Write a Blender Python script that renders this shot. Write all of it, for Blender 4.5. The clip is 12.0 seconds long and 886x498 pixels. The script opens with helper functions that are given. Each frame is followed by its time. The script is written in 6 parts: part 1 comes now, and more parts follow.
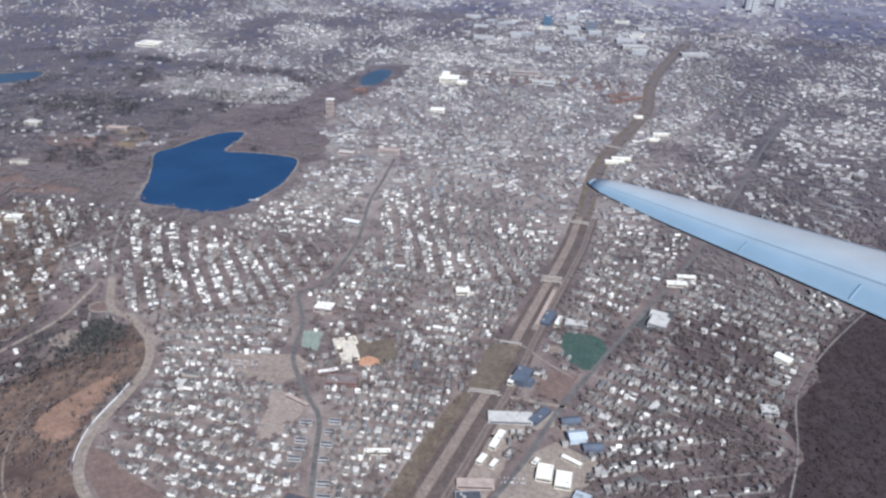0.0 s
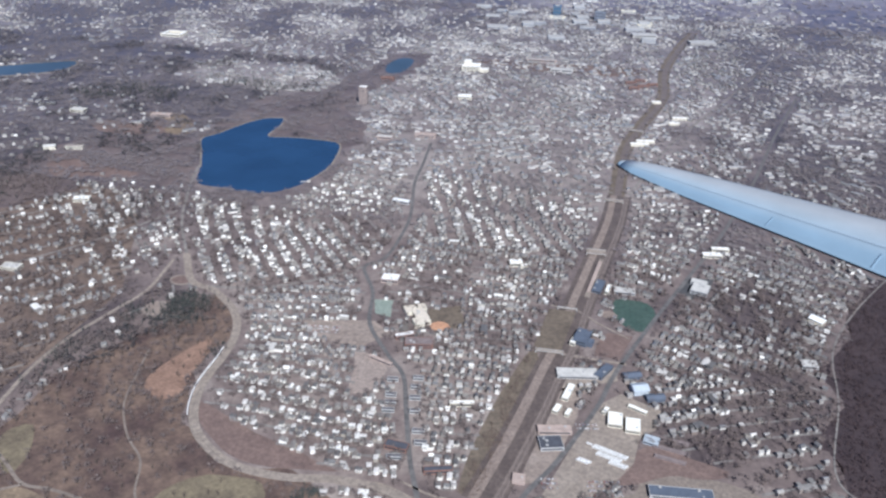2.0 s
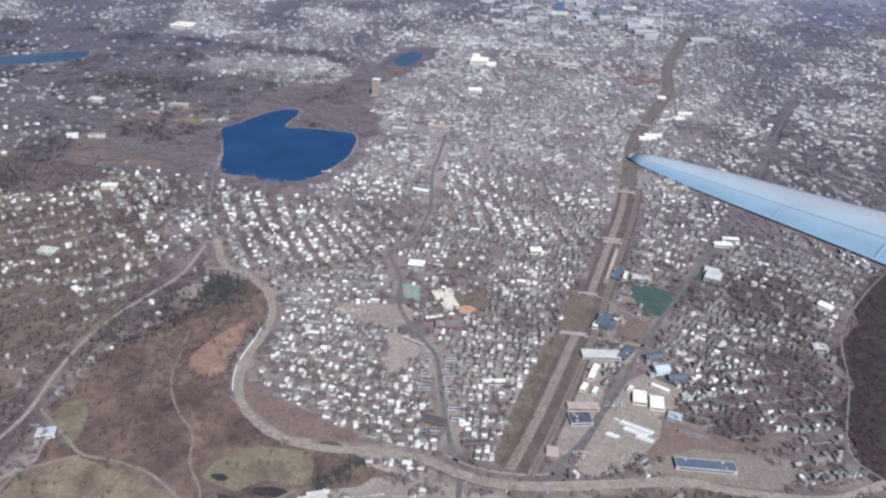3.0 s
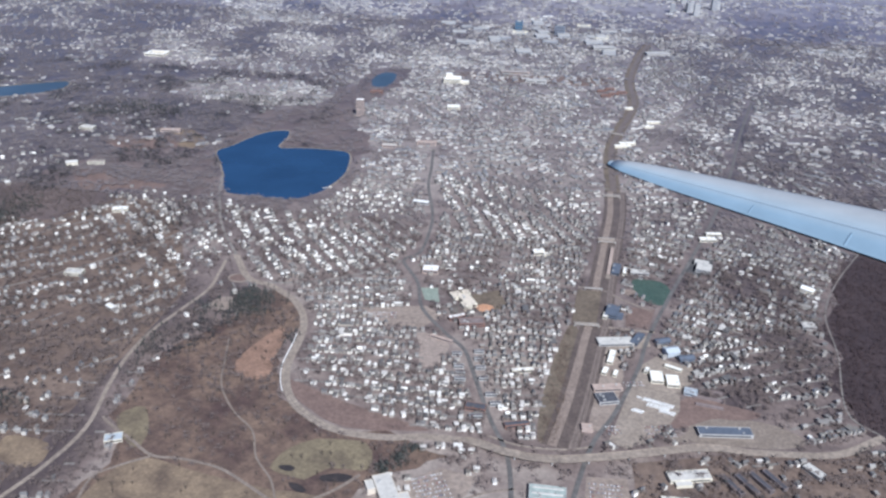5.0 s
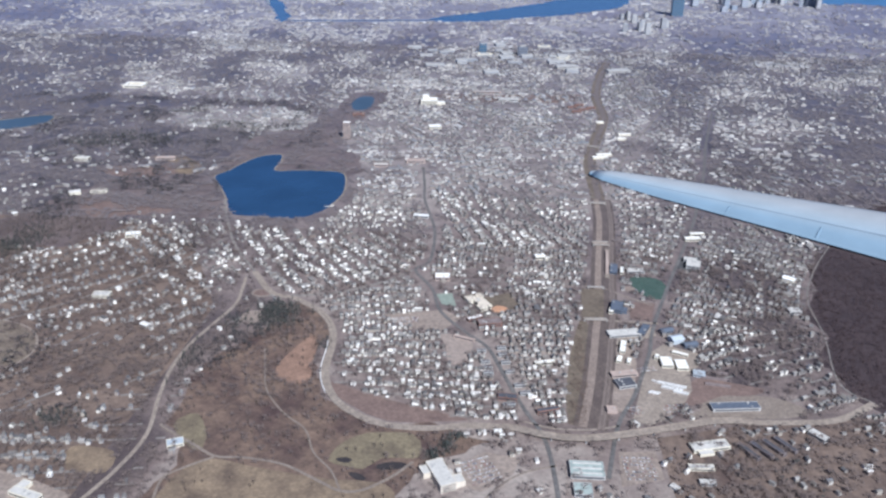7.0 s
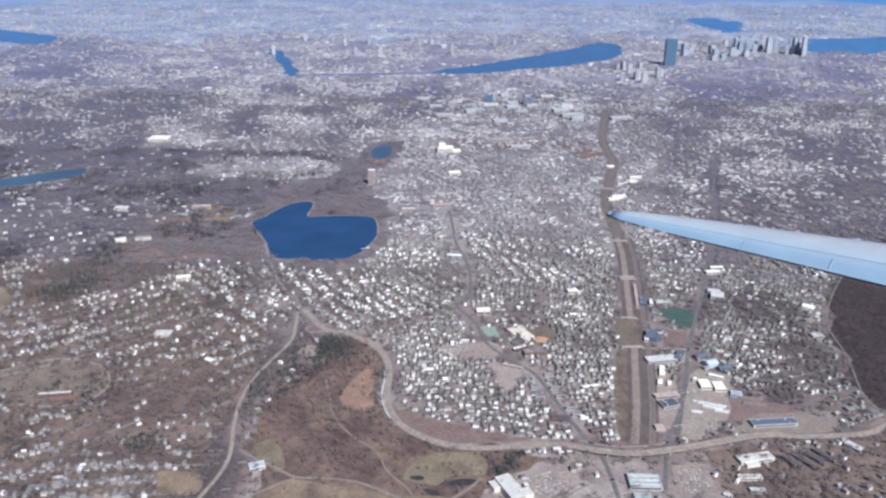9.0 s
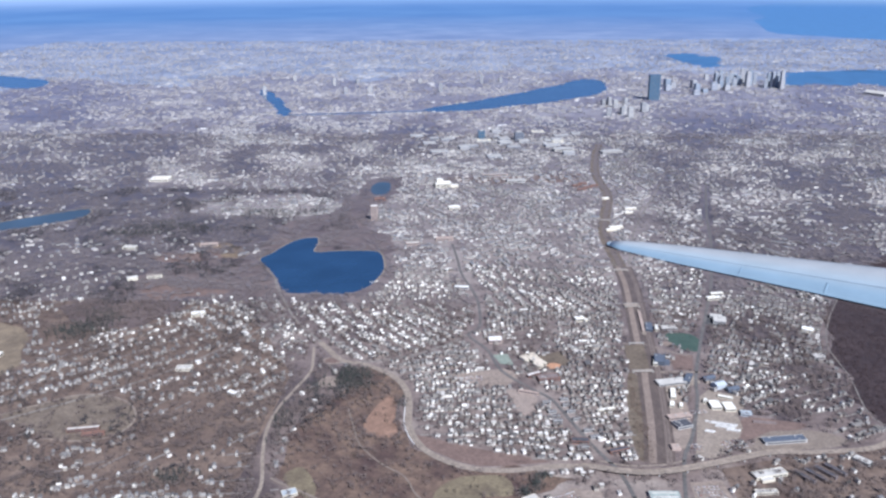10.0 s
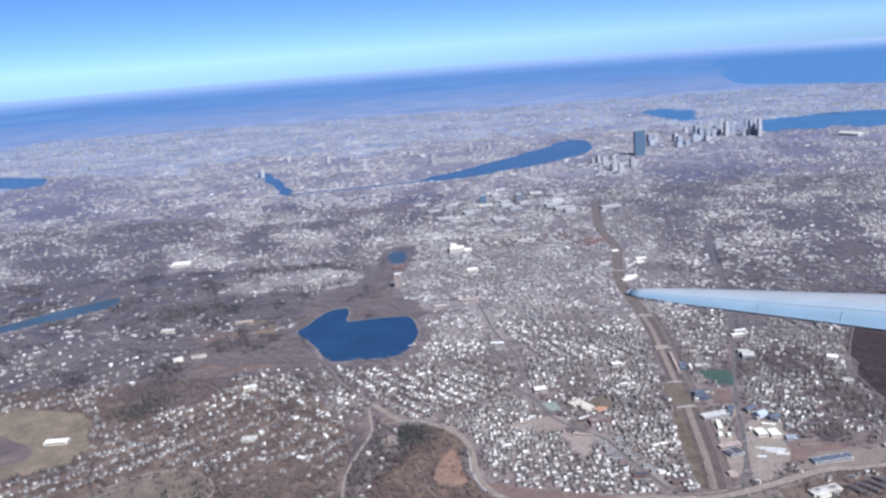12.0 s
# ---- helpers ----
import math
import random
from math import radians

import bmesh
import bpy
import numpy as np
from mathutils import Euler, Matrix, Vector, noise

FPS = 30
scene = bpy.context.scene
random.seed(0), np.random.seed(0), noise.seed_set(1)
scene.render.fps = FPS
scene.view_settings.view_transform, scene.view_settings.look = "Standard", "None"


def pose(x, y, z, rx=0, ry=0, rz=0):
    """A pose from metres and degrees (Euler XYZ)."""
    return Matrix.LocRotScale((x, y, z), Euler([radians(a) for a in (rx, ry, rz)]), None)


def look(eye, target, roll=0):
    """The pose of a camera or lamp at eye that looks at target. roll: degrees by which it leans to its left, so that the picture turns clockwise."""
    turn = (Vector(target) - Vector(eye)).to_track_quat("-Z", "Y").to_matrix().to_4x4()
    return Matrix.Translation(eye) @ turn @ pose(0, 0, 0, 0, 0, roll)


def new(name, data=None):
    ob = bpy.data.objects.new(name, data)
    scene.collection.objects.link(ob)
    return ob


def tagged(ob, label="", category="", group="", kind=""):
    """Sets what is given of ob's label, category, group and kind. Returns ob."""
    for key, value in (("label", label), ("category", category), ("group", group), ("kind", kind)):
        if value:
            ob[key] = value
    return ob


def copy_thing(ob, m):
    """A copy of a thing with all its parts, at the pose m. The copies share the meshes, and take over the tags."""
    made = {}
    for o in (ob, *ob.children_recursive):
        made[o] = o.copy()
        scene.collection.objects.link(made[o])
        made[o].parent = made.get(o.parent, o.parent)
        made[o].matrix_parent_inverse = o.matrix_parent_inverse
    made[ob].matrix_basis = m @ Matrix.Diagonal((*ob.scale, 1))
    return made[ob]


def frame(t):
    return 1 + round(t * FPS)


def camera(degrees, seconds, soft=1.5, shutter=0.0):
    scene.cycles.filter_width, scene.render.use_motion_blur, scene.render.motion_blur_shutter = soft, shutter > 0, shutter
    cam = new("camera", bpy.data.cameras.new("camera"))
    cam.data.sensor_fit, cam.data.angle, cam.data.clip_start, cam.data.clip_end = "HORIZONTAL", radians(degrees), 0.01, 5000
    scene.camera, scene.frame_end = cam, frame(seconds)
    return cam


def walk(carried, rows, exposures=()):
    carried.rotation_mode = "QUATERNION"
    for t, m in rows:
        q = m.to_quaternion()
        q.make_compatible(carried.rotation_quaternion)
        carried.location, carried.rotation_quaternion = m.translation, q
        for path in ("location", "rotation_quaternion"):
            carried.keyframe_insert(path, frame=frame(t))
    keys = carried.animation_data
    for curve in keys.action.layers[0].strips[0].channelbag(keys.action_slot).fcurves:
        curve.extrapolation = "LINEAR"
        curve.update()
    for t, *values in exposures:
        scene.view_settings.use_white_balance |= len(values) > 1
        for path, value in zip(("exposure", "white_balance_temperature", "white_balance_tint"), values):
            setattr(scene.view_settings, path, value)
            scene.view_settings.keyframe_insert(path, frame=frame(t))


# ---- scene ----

# A town seen from a climbing aircraft. The whole place is modelled at one tenth:
# 1 unit here is 10 m in nature, so that the horizon stays inside the camera's reach.

# ---------------------------------------------------------------- camera
cam = camera(56.66, 12.0, soft=2.5)
PATH = [
    (0.0, pose(98.42, 109.11, 104.84, 63.12, -1.27, 15.87)),
    (0.5, pose(94.81, 103.93, 105.66, 63.04, -1.45, 15.32)),
    (1.0, pose(91.18, 98.77, 106.45, 62.21, -1.40, 14.47)),
    (1.5, pose(87.54, 93.74, 107.01, 62.08, -1.86, 14.22)),
    (2.0, pose(83.90, 88.81, 107.78, 62.47, -1.40, 14.65)),
    (2.5, pose(80.17, 83.66, 108.72, 62.33, -1.84, 14.46)),
    (3.0, pose(76.00, 78.35, 109.61, 62.08, -2.17, 14.01)),
    (5.0, pose(60.31, 59.98, 111.64, 63.68, -1.66, 9.41)),
    (5.5, pose(56.23, 55.43, 112.10, 63.70, -2.21, 8.97)),
    (6.0, pose(52.12, 50.82, 112.71, 63.62, -2.15, 7.58)),
    (6.5, pose(48.13, 46.55, 113.32, 65.22, -0.88, 5.96)),
    (7.0, pose(44.03, 42.34, 113.76, 65.39, -0.88, 5.10)),
    (7.2, pose(42.45, 40.61, 113.95, 65.85, -0.71, 5.07)),
    (8.8, pose(29.87, 27.07, 115.71, 67.09, -0.24, 4.11)),
    (9.0, pose(28.23, 25.43, 115.88, 68.87, -0.22, 3.86)),
    (9.5, pose(23.73, 21.21, 116.47, 72.14, 0.04, 2.91)),
    (10.0, pose(19.10, 16.67, 117.30, 71.39, 0.40, 2.34)),
    (10.5, pose(14.55, 12.43, 118.18, 71.71, 0.88, 1.68)),
    (11.0, pose(9.84, 7.98, 119.02, 71.89, 1.32, 1.02)),
    (11.5, pose(4.93, 3.92, 119.45, 73.71, 3.00, 0.29)),
    (12.0, pose(0.00, 0.00, 120.00, 76.08, 4.22, -0.00)),
]
walk(cam, PATH, ((0.0, 0.71, 5630, 9), (7.0, 0.76, 5580, 9), (9.5, 0.86, 5600, 11), (12.0, 0.85, 5560, 12)))

# ---------------------------------------------------------------- light
SUN_EL, SUN_X, SUN_Y = radians(44), 0.50, -0.87
world = bpy.data.worlds.new("sky")
scene.world = world
world.use_nodes = True
wn = world.node_tree.nodes
sky = wn.new("ShaderNodeTexSky")
sky.sky_type = "NISHITA"
sky.sun_disc = False
sky.sun_elevation = SUN_EL
sky.sun_rotation = math.atan2(SUN_X, SUN_Y)
sky.altitude = 5200
sky.air_density = 0.75
sky.dust_density = 0.05
sky.ozone_density = 6.5
wn["Background"].inputs["Strength"].default_value = 0.057
world.node_tree.links.new(sky.outputs["Color"], wn["Background"].inputs["Color"])
sun = new("sun", bpy.data.lights.new("sun", "SUN"))
sun.data.energy = 4.1
sun.data.angle = radians(0.53)
sun.data.color = (1.0, 0.95, 0.88)
sun_to = Vector((SUN_X * math.cos(SUN_EL), SUN_Y * math.cos(SUN_EL), math.sin(SUN_EL)))
sun.matrix_world = look((300, -200, 400), Vector((300, -200, 400)) - sun_to)

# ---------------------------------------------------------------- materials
HAZE_SHEEN = (0.49, 0.66, 0.98)          # bluish sheen standing in for distance haze, stronger at grazing sight


def node_mat(name, rough=0.9, sheen=0.0, spec=0.3, metal=0.0):
    m = bpy.data.materials.new(name)
    m.use_nodes = True
    b = m.node_tree.nodes["Principled BSDF"]
    b.inputs["Roughness"].default_value = rough
    b.inputs["Metallic"].default_value = metal
    b.inputs["Specular IOR Level"].default_value = spec
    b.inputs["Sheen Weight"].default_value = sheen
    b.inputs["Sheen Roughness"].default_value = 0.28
    b.inputs["Sheen Tint"].default_value = (*HAZE_SHEEN, 1)
    return m, m.node_tree.nodes, m.node_tree.links, b


def ramp(nodes, links, source, stops, constant=False):
    r = nodes.new("ShaderNodeValToRGB")
    r.color_ramp.interpolation = "CONSTANT" if constant else "LINEAR"
    el = r.color_ramp.elements
    while len(el) < len(stops):
        el.new(0.5)
    for e, (p, c) in zip(el, stops):
        e.position, e.color = p, (*c, 1)
    links.new(source, r.inputs["Fac"])
    return r.outputs["Color"]


def grain(nodes, links, scale, detail=4.0, rough=0.6):
    g = nodes.new("ShaderNodeNewGeometry")
    n = nodes.new("ShaderNodeTexNoise")
    n.inputs["Scale"].default_value = scale
    n.inputs["Detail"].default_value = detail
    n.inputs["Roughness"].default_value = rough
    links.new(g.outputs["Position"], n.inputs["Vector"])
    return n.outputs["Fac"]


def mixed(nodes, links, a, b, fac, mode="MIX"):
    x = nodes.new("ShaderNodeMix")
    x.data_type, x.blend_type = "RGBA", mode
    for value, key in ((fac, 0), (a, 6), (b, 7)):
        if isinstance(value, (int, float)):
            x.inputs[key].default_value = value
        elif isinstance(value, tuple):
            x.inputs[key].default_value = (*value, 1)
        else:
            links.new(value, x.inputs[key])
    return x.outputs[2]


def bump(nodes, links, b, height, dist):
    u = nodes.new("ShaderNodeBump")
    u.inputs["Distance"].default_value = dist
    u.inputs["Strength"].default_value = 0.6
    links.new(height, u.inputs["Height"])
    links.new(u.outputs["Normal"], b.inputs["Normal"])


def earth(name, dark, light, coarse=0.06, fine=1.5, sheen=0.0, rough=0.7, relief=0.05, mottle=0.55):
    """Open ground: two colours mixed at a coarse, a middle and a fine scale, with relief."""
    m, nodes, links, b = node_mat(name, rough, sheen, 0.6)
    big = ramp(nodes, links, grain(nodes, links, coarse), [(0.32, dark), (0.68, light)])
    f = grain(nodes, links, fine, 6, 0.7)
    small = ramp(nodes, links, f, [(0.3, (0.55, 0.55, 0.55)), (0.7, (1.35, 1.35, 1.35))])
    middle = ramp(nodes, links, grain(nodes, links, coarse * 4.3 + 0.02, 3, 0.55), [(0.34, (0.72, 0.71, 0.72)), (0.66, (1.22, 1.2, 1.16))])
    tone = mixed(nodes, links, big, middle, mottle, "MULTIPLY")
    links.new(mixed(nodes, links, tone, small, 0.7, "MULTIPLY"), b.inputs["Base Color"])
    bump(nodes, links, b, f, relief)
    return m


def painted(name, colour, rough=0.7, vary=0.25, scale=0.8, sheen=0.0, metal=0.0, spec=0.3):
    """A built surface: one colour, weathered in patches and streaks."""
    m, nodes, links, b = node_mat(name, rough, sheen, spec, metal)
    f = grain(nodes, links, scale, 5, 0.65)
    lo = tuple(c * (1 - vary) for c in colour)
    hi = tuple(min(1.0, c * (1 + vary * 0.5)) for c in colour)
    links.new(ramp(nodes, links, f, [(0.3, lo), (0.7, hi)]), b.inputs["Base Color"])
    bump(nodes, links, b, f, 0.01)
    return m


def palette(name, colours, island, rough=0.65, sheen=0.0, spec=0.6):
    """One colour of the palette for each house, by island or by object, with some weathering."""
    m, nodes, links, b = node_mat(name, rough, sheen, spec)
    if island:
        src = nodes.new("ShaderNodeNewGeometry").outputs["Random Per Island"]
    else:
        src = nodes.new("ShaderNodeObjectInfo").outputs["Random"]
    stops = [(i / len(colours), c) for i, c in enumerate(colours)]
    col = ramp(nodes, links, src, stops, True)
    f = grain(nodes, links, 2.5, 4, 0.6)
    wear = ramp(nodes, links, f, [(0.3, (0.75, 0.75, 0.75)), (0.7, (1.1, 1.1, 1.1))])
    links.new(mixed(nodes, links, col, wear, 0.8, "MULTIPLY"), b.inputs["Base Color"])
    return m


def water(name, colour, rough=0.12):
    m, nodes, links, b = node_mat(name, rough, 0.0, 0.5)
    f = grain(nodes, links, 0.05, 3, 0.5)
    links.new(ramp(nodes, links, f, [(0.3, tuple(c * 0.85 for c in colour)), (0.7, tuple(c * 1.15 for c in colour))]),
              b.inputs["Base Color"])
    bump(nodes, links, b, grain(nodes, links, 4.0, 3, 0.6), 0.006)
    return m




def haze_rim(m):
    """Haze in the base colour: the outermost country and sea pale towards the horizon."""
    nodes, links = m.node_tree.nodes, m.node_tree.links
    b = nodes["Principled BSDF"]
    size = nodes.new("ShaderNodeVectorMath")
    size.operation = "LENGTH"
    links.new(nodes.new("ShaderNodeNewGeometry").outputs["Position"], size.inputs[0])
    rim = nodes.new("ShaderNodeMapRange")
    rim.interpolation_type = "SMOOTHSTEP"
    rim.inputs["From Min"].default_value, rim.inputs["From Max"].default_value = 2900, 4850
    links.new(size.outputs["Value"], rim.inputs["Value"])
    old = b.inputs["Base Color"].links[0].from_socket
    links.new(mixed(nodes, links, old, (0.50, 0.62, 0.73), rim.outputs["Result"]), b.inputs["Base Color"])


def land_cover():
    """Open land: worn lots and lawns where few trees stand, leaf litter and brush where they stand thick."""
    # full sheen weight: imitated haze over the whole land sheet
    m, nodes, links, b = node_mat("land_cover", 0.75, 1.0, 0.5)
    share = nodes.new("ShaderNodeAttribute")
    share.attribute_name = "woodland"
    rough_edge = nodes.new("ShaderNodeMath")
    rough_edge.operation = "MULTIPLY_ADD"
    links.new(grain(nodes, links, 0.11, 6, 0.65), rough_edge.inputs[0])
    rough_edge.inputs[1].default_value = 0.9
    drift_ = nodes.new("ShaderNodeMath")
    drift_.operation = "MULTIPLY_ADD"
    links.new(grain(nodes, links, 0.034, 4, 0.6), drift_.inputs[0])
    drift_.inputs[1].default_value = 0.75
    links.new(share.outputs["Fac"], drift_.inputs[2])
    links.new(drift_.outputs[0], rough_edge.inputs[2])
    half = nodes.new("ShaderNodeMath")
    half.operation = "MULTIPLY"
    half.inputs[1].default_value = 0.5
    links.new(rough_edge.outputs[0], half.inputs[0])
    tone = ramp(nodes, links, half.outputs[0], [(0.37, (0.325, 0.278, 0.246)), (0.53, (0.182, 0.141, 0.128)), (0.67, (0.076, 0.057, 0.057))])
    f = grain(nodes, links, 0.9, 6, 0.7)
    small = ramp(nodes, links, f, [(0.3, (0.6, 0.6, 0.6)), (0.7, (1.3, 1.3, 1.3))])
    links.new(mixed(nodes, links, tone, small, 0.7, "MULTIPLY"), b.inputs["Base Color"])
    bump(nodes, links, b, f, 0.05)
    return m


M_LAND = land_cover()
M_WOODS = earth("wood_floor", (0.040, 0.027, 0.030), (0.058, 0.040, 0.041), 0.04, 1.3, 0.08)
M_PARK = earth("dry_grass", (0.128, 0.094, 0.070), (0.262, 0.198, 0.135), 0.17, 1.4, 0.0)
M_VERGE = earth("rough_grass", (0.112, 0.088, 0.067), (0.178, 0.142, 0.106), 0.2, 1.4, 0.1)
M_CAMPUS = earth("worn_campus_grass", (0.130, 0.102, 0.080), (0.205, 0.166, 0.130), 0.2, 1.4, 0.1)
M_YARD = earth("garden_ground", (0.090, 0.062, 0.053), (0.192, 0.142, 0.114), 0.09, 1.1, 0.05)
M_COPSE = earth("copse_floor", (0.098, 0.072, 0.068), (0.170, 0.128, 0.114), 0.06, 1.2, 0.6)
M_GROVE = earth("brown_wood_pasture", (0.072, 0.046, 0.043), (0.186, 0.130, 0.098), 0.09, 1.2, 0.0, mottle=0.9)
M_PATH = earth("trodden_earth", (0.185, 0.150, 0.125), (0.245, 0.203, 0.172), 0.3, 1.5)
M_GOLF = earth("patchy_olive_turf", (0.148, 0.116, 0.084), (0.245, 0.194, 0.136), 0.10, 1.4, 0.1)
M_COURT = earth("faded_green_court", (0.21, 0.25, 0.215), (0.27, 0.31, 0.265), 0.4, 1.5)
M_PLAZA = earth("pinkish_paving", (0.26, 0.21, 0.185), (0.34, 0.28, 0.245), 0.4, 1.5)
M_MEADOW = earth("greening_grass", (0.125, 0.099, 0.070), (0.22, 0.182, 0.118), 0.22, 1.5, 0.05)
M_RUST = earth("rust_brown_heath", (0.19, 0.118, 0.086), (0.30, 0.19, 0.138), 0.35, 1.6, 0.05)
M_BRUSH = earth("reddish_brush", (0.145, 0.10, 0.088), (0.20, 0.14, 0.12), 0.2, 1.5, 0.05)
M_TURF = earth("green_turf", (0.043, 0.077, 0.063), (0.061, 0.096, 0.079), 0.3, 1.0, 0.03)
M_CLAY = earth("orange_clay", (0.44, 0.24, 0.145), (0.54, 0.31, 0.19), 0.5, 2.0, 0.03)
M_MAUVE = painted("mauve_render", (0.22, 0.18, 0.175))
M_DIRT = earth("bare_dirt", (0.225, 0.18, 0.153), (0.31, 0.255, 0.22), 0.2, 1.2, 0.05)
M_ASPHALT = earth("worn_asphalt", (0.18, 0.165, 0.153), (0.25, 0.23, 0.214), 0.15, 1.0, 0.08, 0.85, 0.01)
M_TARMAC = earth("grey_tarmac", (0.105, 0.099, 0.097), (0.150, 0.142, 0.138), 0.15, 1.0, 0.08, 0.7, 0.01)
M_ROADTOP = earth("pale_road_concrete", (0.232, 0.192, 0.160), (0.295, 0.248, 0.21), 0.2, 1.2, 0.08, 0.85, 0.01)
M_SIDE = earth("side_street_asphalt", (0.18, 0.165, 0.155), (0.245, 0.225, 0.21), 0.15, 1.0, 0.3, 0.7, 0.01)
M_DARKLOT = earth("dark_asphalt", (0.05, 0.05, 0.055), (0.085, 0.083, 0.085), 0.2, 1.0, 0.05, 0.85, 0.01)
M_POOL = earth("dark_pool_water", (0.022, 0.018, 0.022), (0.035, 0.028, 0.03), 0.3, 1.0, 0.0, 0.9, 0.01)
M_SHORE = earth("pale_shore", (0.20, 0.165, 0.135), (0.30, 0.255, 0.21), 0.4, 2.0)
M_BALLAST = earth("rail_ballast", (0.125, 0.098, 0.088), (0.170, 0.136, 0.121), 0.3, 1.5, 0.3)
M_BUSWAY = earth("pinkish_grey_paving", (0.205, 0.160, 0.136), (0.268, 0.215, 0.184), 0.3, 1.5, 0.05)
# brown grass, darkened in colour for the shade of the sunken cutting
M_CUTTING = earth("shaded_embankment_grass", (0.088, 0.067, 0.060), (0.130, 0.101, 0.089), 0.2, 1.4, 0.3)
M_STEEL = painted("rail_steel", (0.30, 0.245, 0.21), 0.6, 0.2, 2.0, 0.0, 0.0)
M_WATER = water("pond_water", (0.022, 0.055, 0.12))
M_RIVER = water("river_water", (0.045, 0.09, 0.165), 0.2)
M_HAZYPOND = water("still_pond_water", (0.055, 0.088, 0.135), 0.45)
M_HAZYPOND.node_tree.nodes["Principled BSDF"].inputs["Specular IOR Level"].default_value = 0.2
M_SEA = water("sea_water", (0.055, 0.145, 0.275), 0.45)
# haze sheen over harbour and open sea as well
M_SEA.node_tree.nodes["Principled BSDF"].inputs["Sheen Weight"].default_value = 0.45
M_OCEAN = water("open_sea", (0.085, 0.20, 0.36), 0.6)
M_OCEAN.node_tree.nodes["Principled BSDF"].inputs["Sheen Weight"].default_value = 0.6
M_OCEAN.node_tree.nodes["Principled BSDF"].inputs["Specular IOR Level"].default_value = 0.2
# horizon haze mixed into the sea's colour
haze_rim(M_OCEAN)
WALLS = [(0.66, 0.64, 0.61), (0.45, 0.43, 0.41), (0.55, 0.53, 0.50), (0.30, 0.275, 0.265), (0.46, 0.42, 0.38),
         (0.74, 0.72, 0.70), (0.36, 0.34, 0.34), (0.27, 0.22, 0.20), (0.74, 0.72, 0.70)]
DULL = [(0.33, 0.31, 0.30), (0.42, 0.40, 0.38), (0.25, 0.23, 0.225), (0.55, 0.53, 0.51), (0.30, 0.26, 0.24), (0.38, 0.36, 0.355)]
ROOFS = [(0.19, 0.18, 0.18), (0.30, 0.28, 0.27), (0.15, 0.145, 0.15), (0.38, 0.36, 0.35), (0.25, 0.23, 0.215), (0.17, 0.165, 0.17),
         (0.68, 0.67, 0.66), (0.22, 0.20, 0.185), (0.34, 0.32, 0.31), (0.58, 0.56, 0.55), (0.28, 0.26, 0.255), (0.50, 0.48, 0.47)]
SLATE = [(0.17, 0.165, 0.168), (0.22, 0.21, 0.205), (0.14, 0.138, 0.145), (0.28, 0.265, 0.26), (0.20, 0.185, 0.178), (0.25, 0.24, 0.24)]
WALLS, DULL, ROOFS, SLATE = [[(a * 0.90, b * 0.885, c * 0.845) for a, b, c in p] for p in (WALLS, DULL, ROOFS, SLATE)]
# haze put into the far houses' colours: all drawn towards one light grey
HAZED = [[tuple(1.12 * (0.62 * q + 0.38 * g) for q, g in zip(c, (0.36, 0.34, 0.33))) for c in p] for p in (WALLS, ROOFS)]
M_WALLS = palette("hazed_siding", HAZED[0], True, 0.65, 0.9)
M_ROOFS = palette("hazed_roofing", HAZED[1], True, 0.65, 0.9)
NEAR = [[tuple(min(0.82, 1.22 * q) if sum(c) > 1.2 else 0.85 * q for q in c) for c in p] for p in (WALLS, ROOFS)]
M_WALLS0 = palette("near_house_siding", NEAR[0], True, 0.65, 0.12)
M_ROOFS0 = palette("near_house_roofing", NEAR[1], True, 0.65, 0.12)
M_WALLS2 = palette("dull_siding", DULL, True, 0.65, 0.4)
M_ROOFS2 = palette("slate_roofing", SLATE, True, 0.65, 0.2)
# far slates and city tones lifted and evened out, also for haze
M_ROOFS4 = palette("hazed_slate_roofing", [tuple(0.55 * q + 0.12 for q in c) for c in SLATE], True, 0.65, 0.9)
M_WALLS3 = palette("hazed_city_walls", [(0.40, 0.375, 0.36), (0.43, 0.405, 0.39), (0.37, 0.345, 0.335), (0.46, 0.44, 0.42), (0.41, 0.38, 0.36), (0.58, 0.555, 0.53)], True, 0.65, 0.6)
M_ROOFS3 = palette("hazed_city_roofs", [(0.37, 0.35, 0.335), (0.44, 0.42, 0.40), (0.34, 0.32, 0.31), (0.48, 0.46, 0.44), (0.40, 0.37, 0.35), (0.58, 0.56, 0.54), (0.38, 0.355, 0.34)], True, 0.65, 0.6)
M_SHEDS = palette("pale_shed_roofs", [(0.72, 0.71, 0.69), (0.60, 0.58, 0.56), (0.80, 0.79, 0.77), (0.52, 0.50, 0.48)], True, 0.6, 0.4)
M_WALL1 = palette("clapboard", NEAR[0], False)
M_ROOF1 = palette("shingle_roofing", NEAR[1], False)
M_BRICK = painted("red_brick", (0.22, 0.125, 0.10))
M_PINK = painted("pinkish_brick", (0.41, 0.325, 0.285))
M_WHITE = painted("white_roof_membrane", (0.82, 0.81, 0.79), 0.6, 0.12)
M_CREAM = painted("cream_masonry", (0.66, 0.61, 0.50), 0.75, 0.2)
M_GREY = painted("grey_concrete", (0.40, 0.39, 0.38), 0.8, 0.2)
M_LGREY = painted("light_grey_gravel_roof", (0.52, 0.50, 0.47), 0.85, 0.2)
M_SLATEROOF = painted("grey_felt_roof", (0.085, 0.083, 0.098), 0.75, 0.3)
M_PALECREAM = painted("pale_cream_roof", (0.62, 0.55, 0.46), 0.7, 0.15)
M_PALEGREEN = painted("pale_green_sheet_roof", (0.34, 0.39, 0.37), 0.6, 0.25)
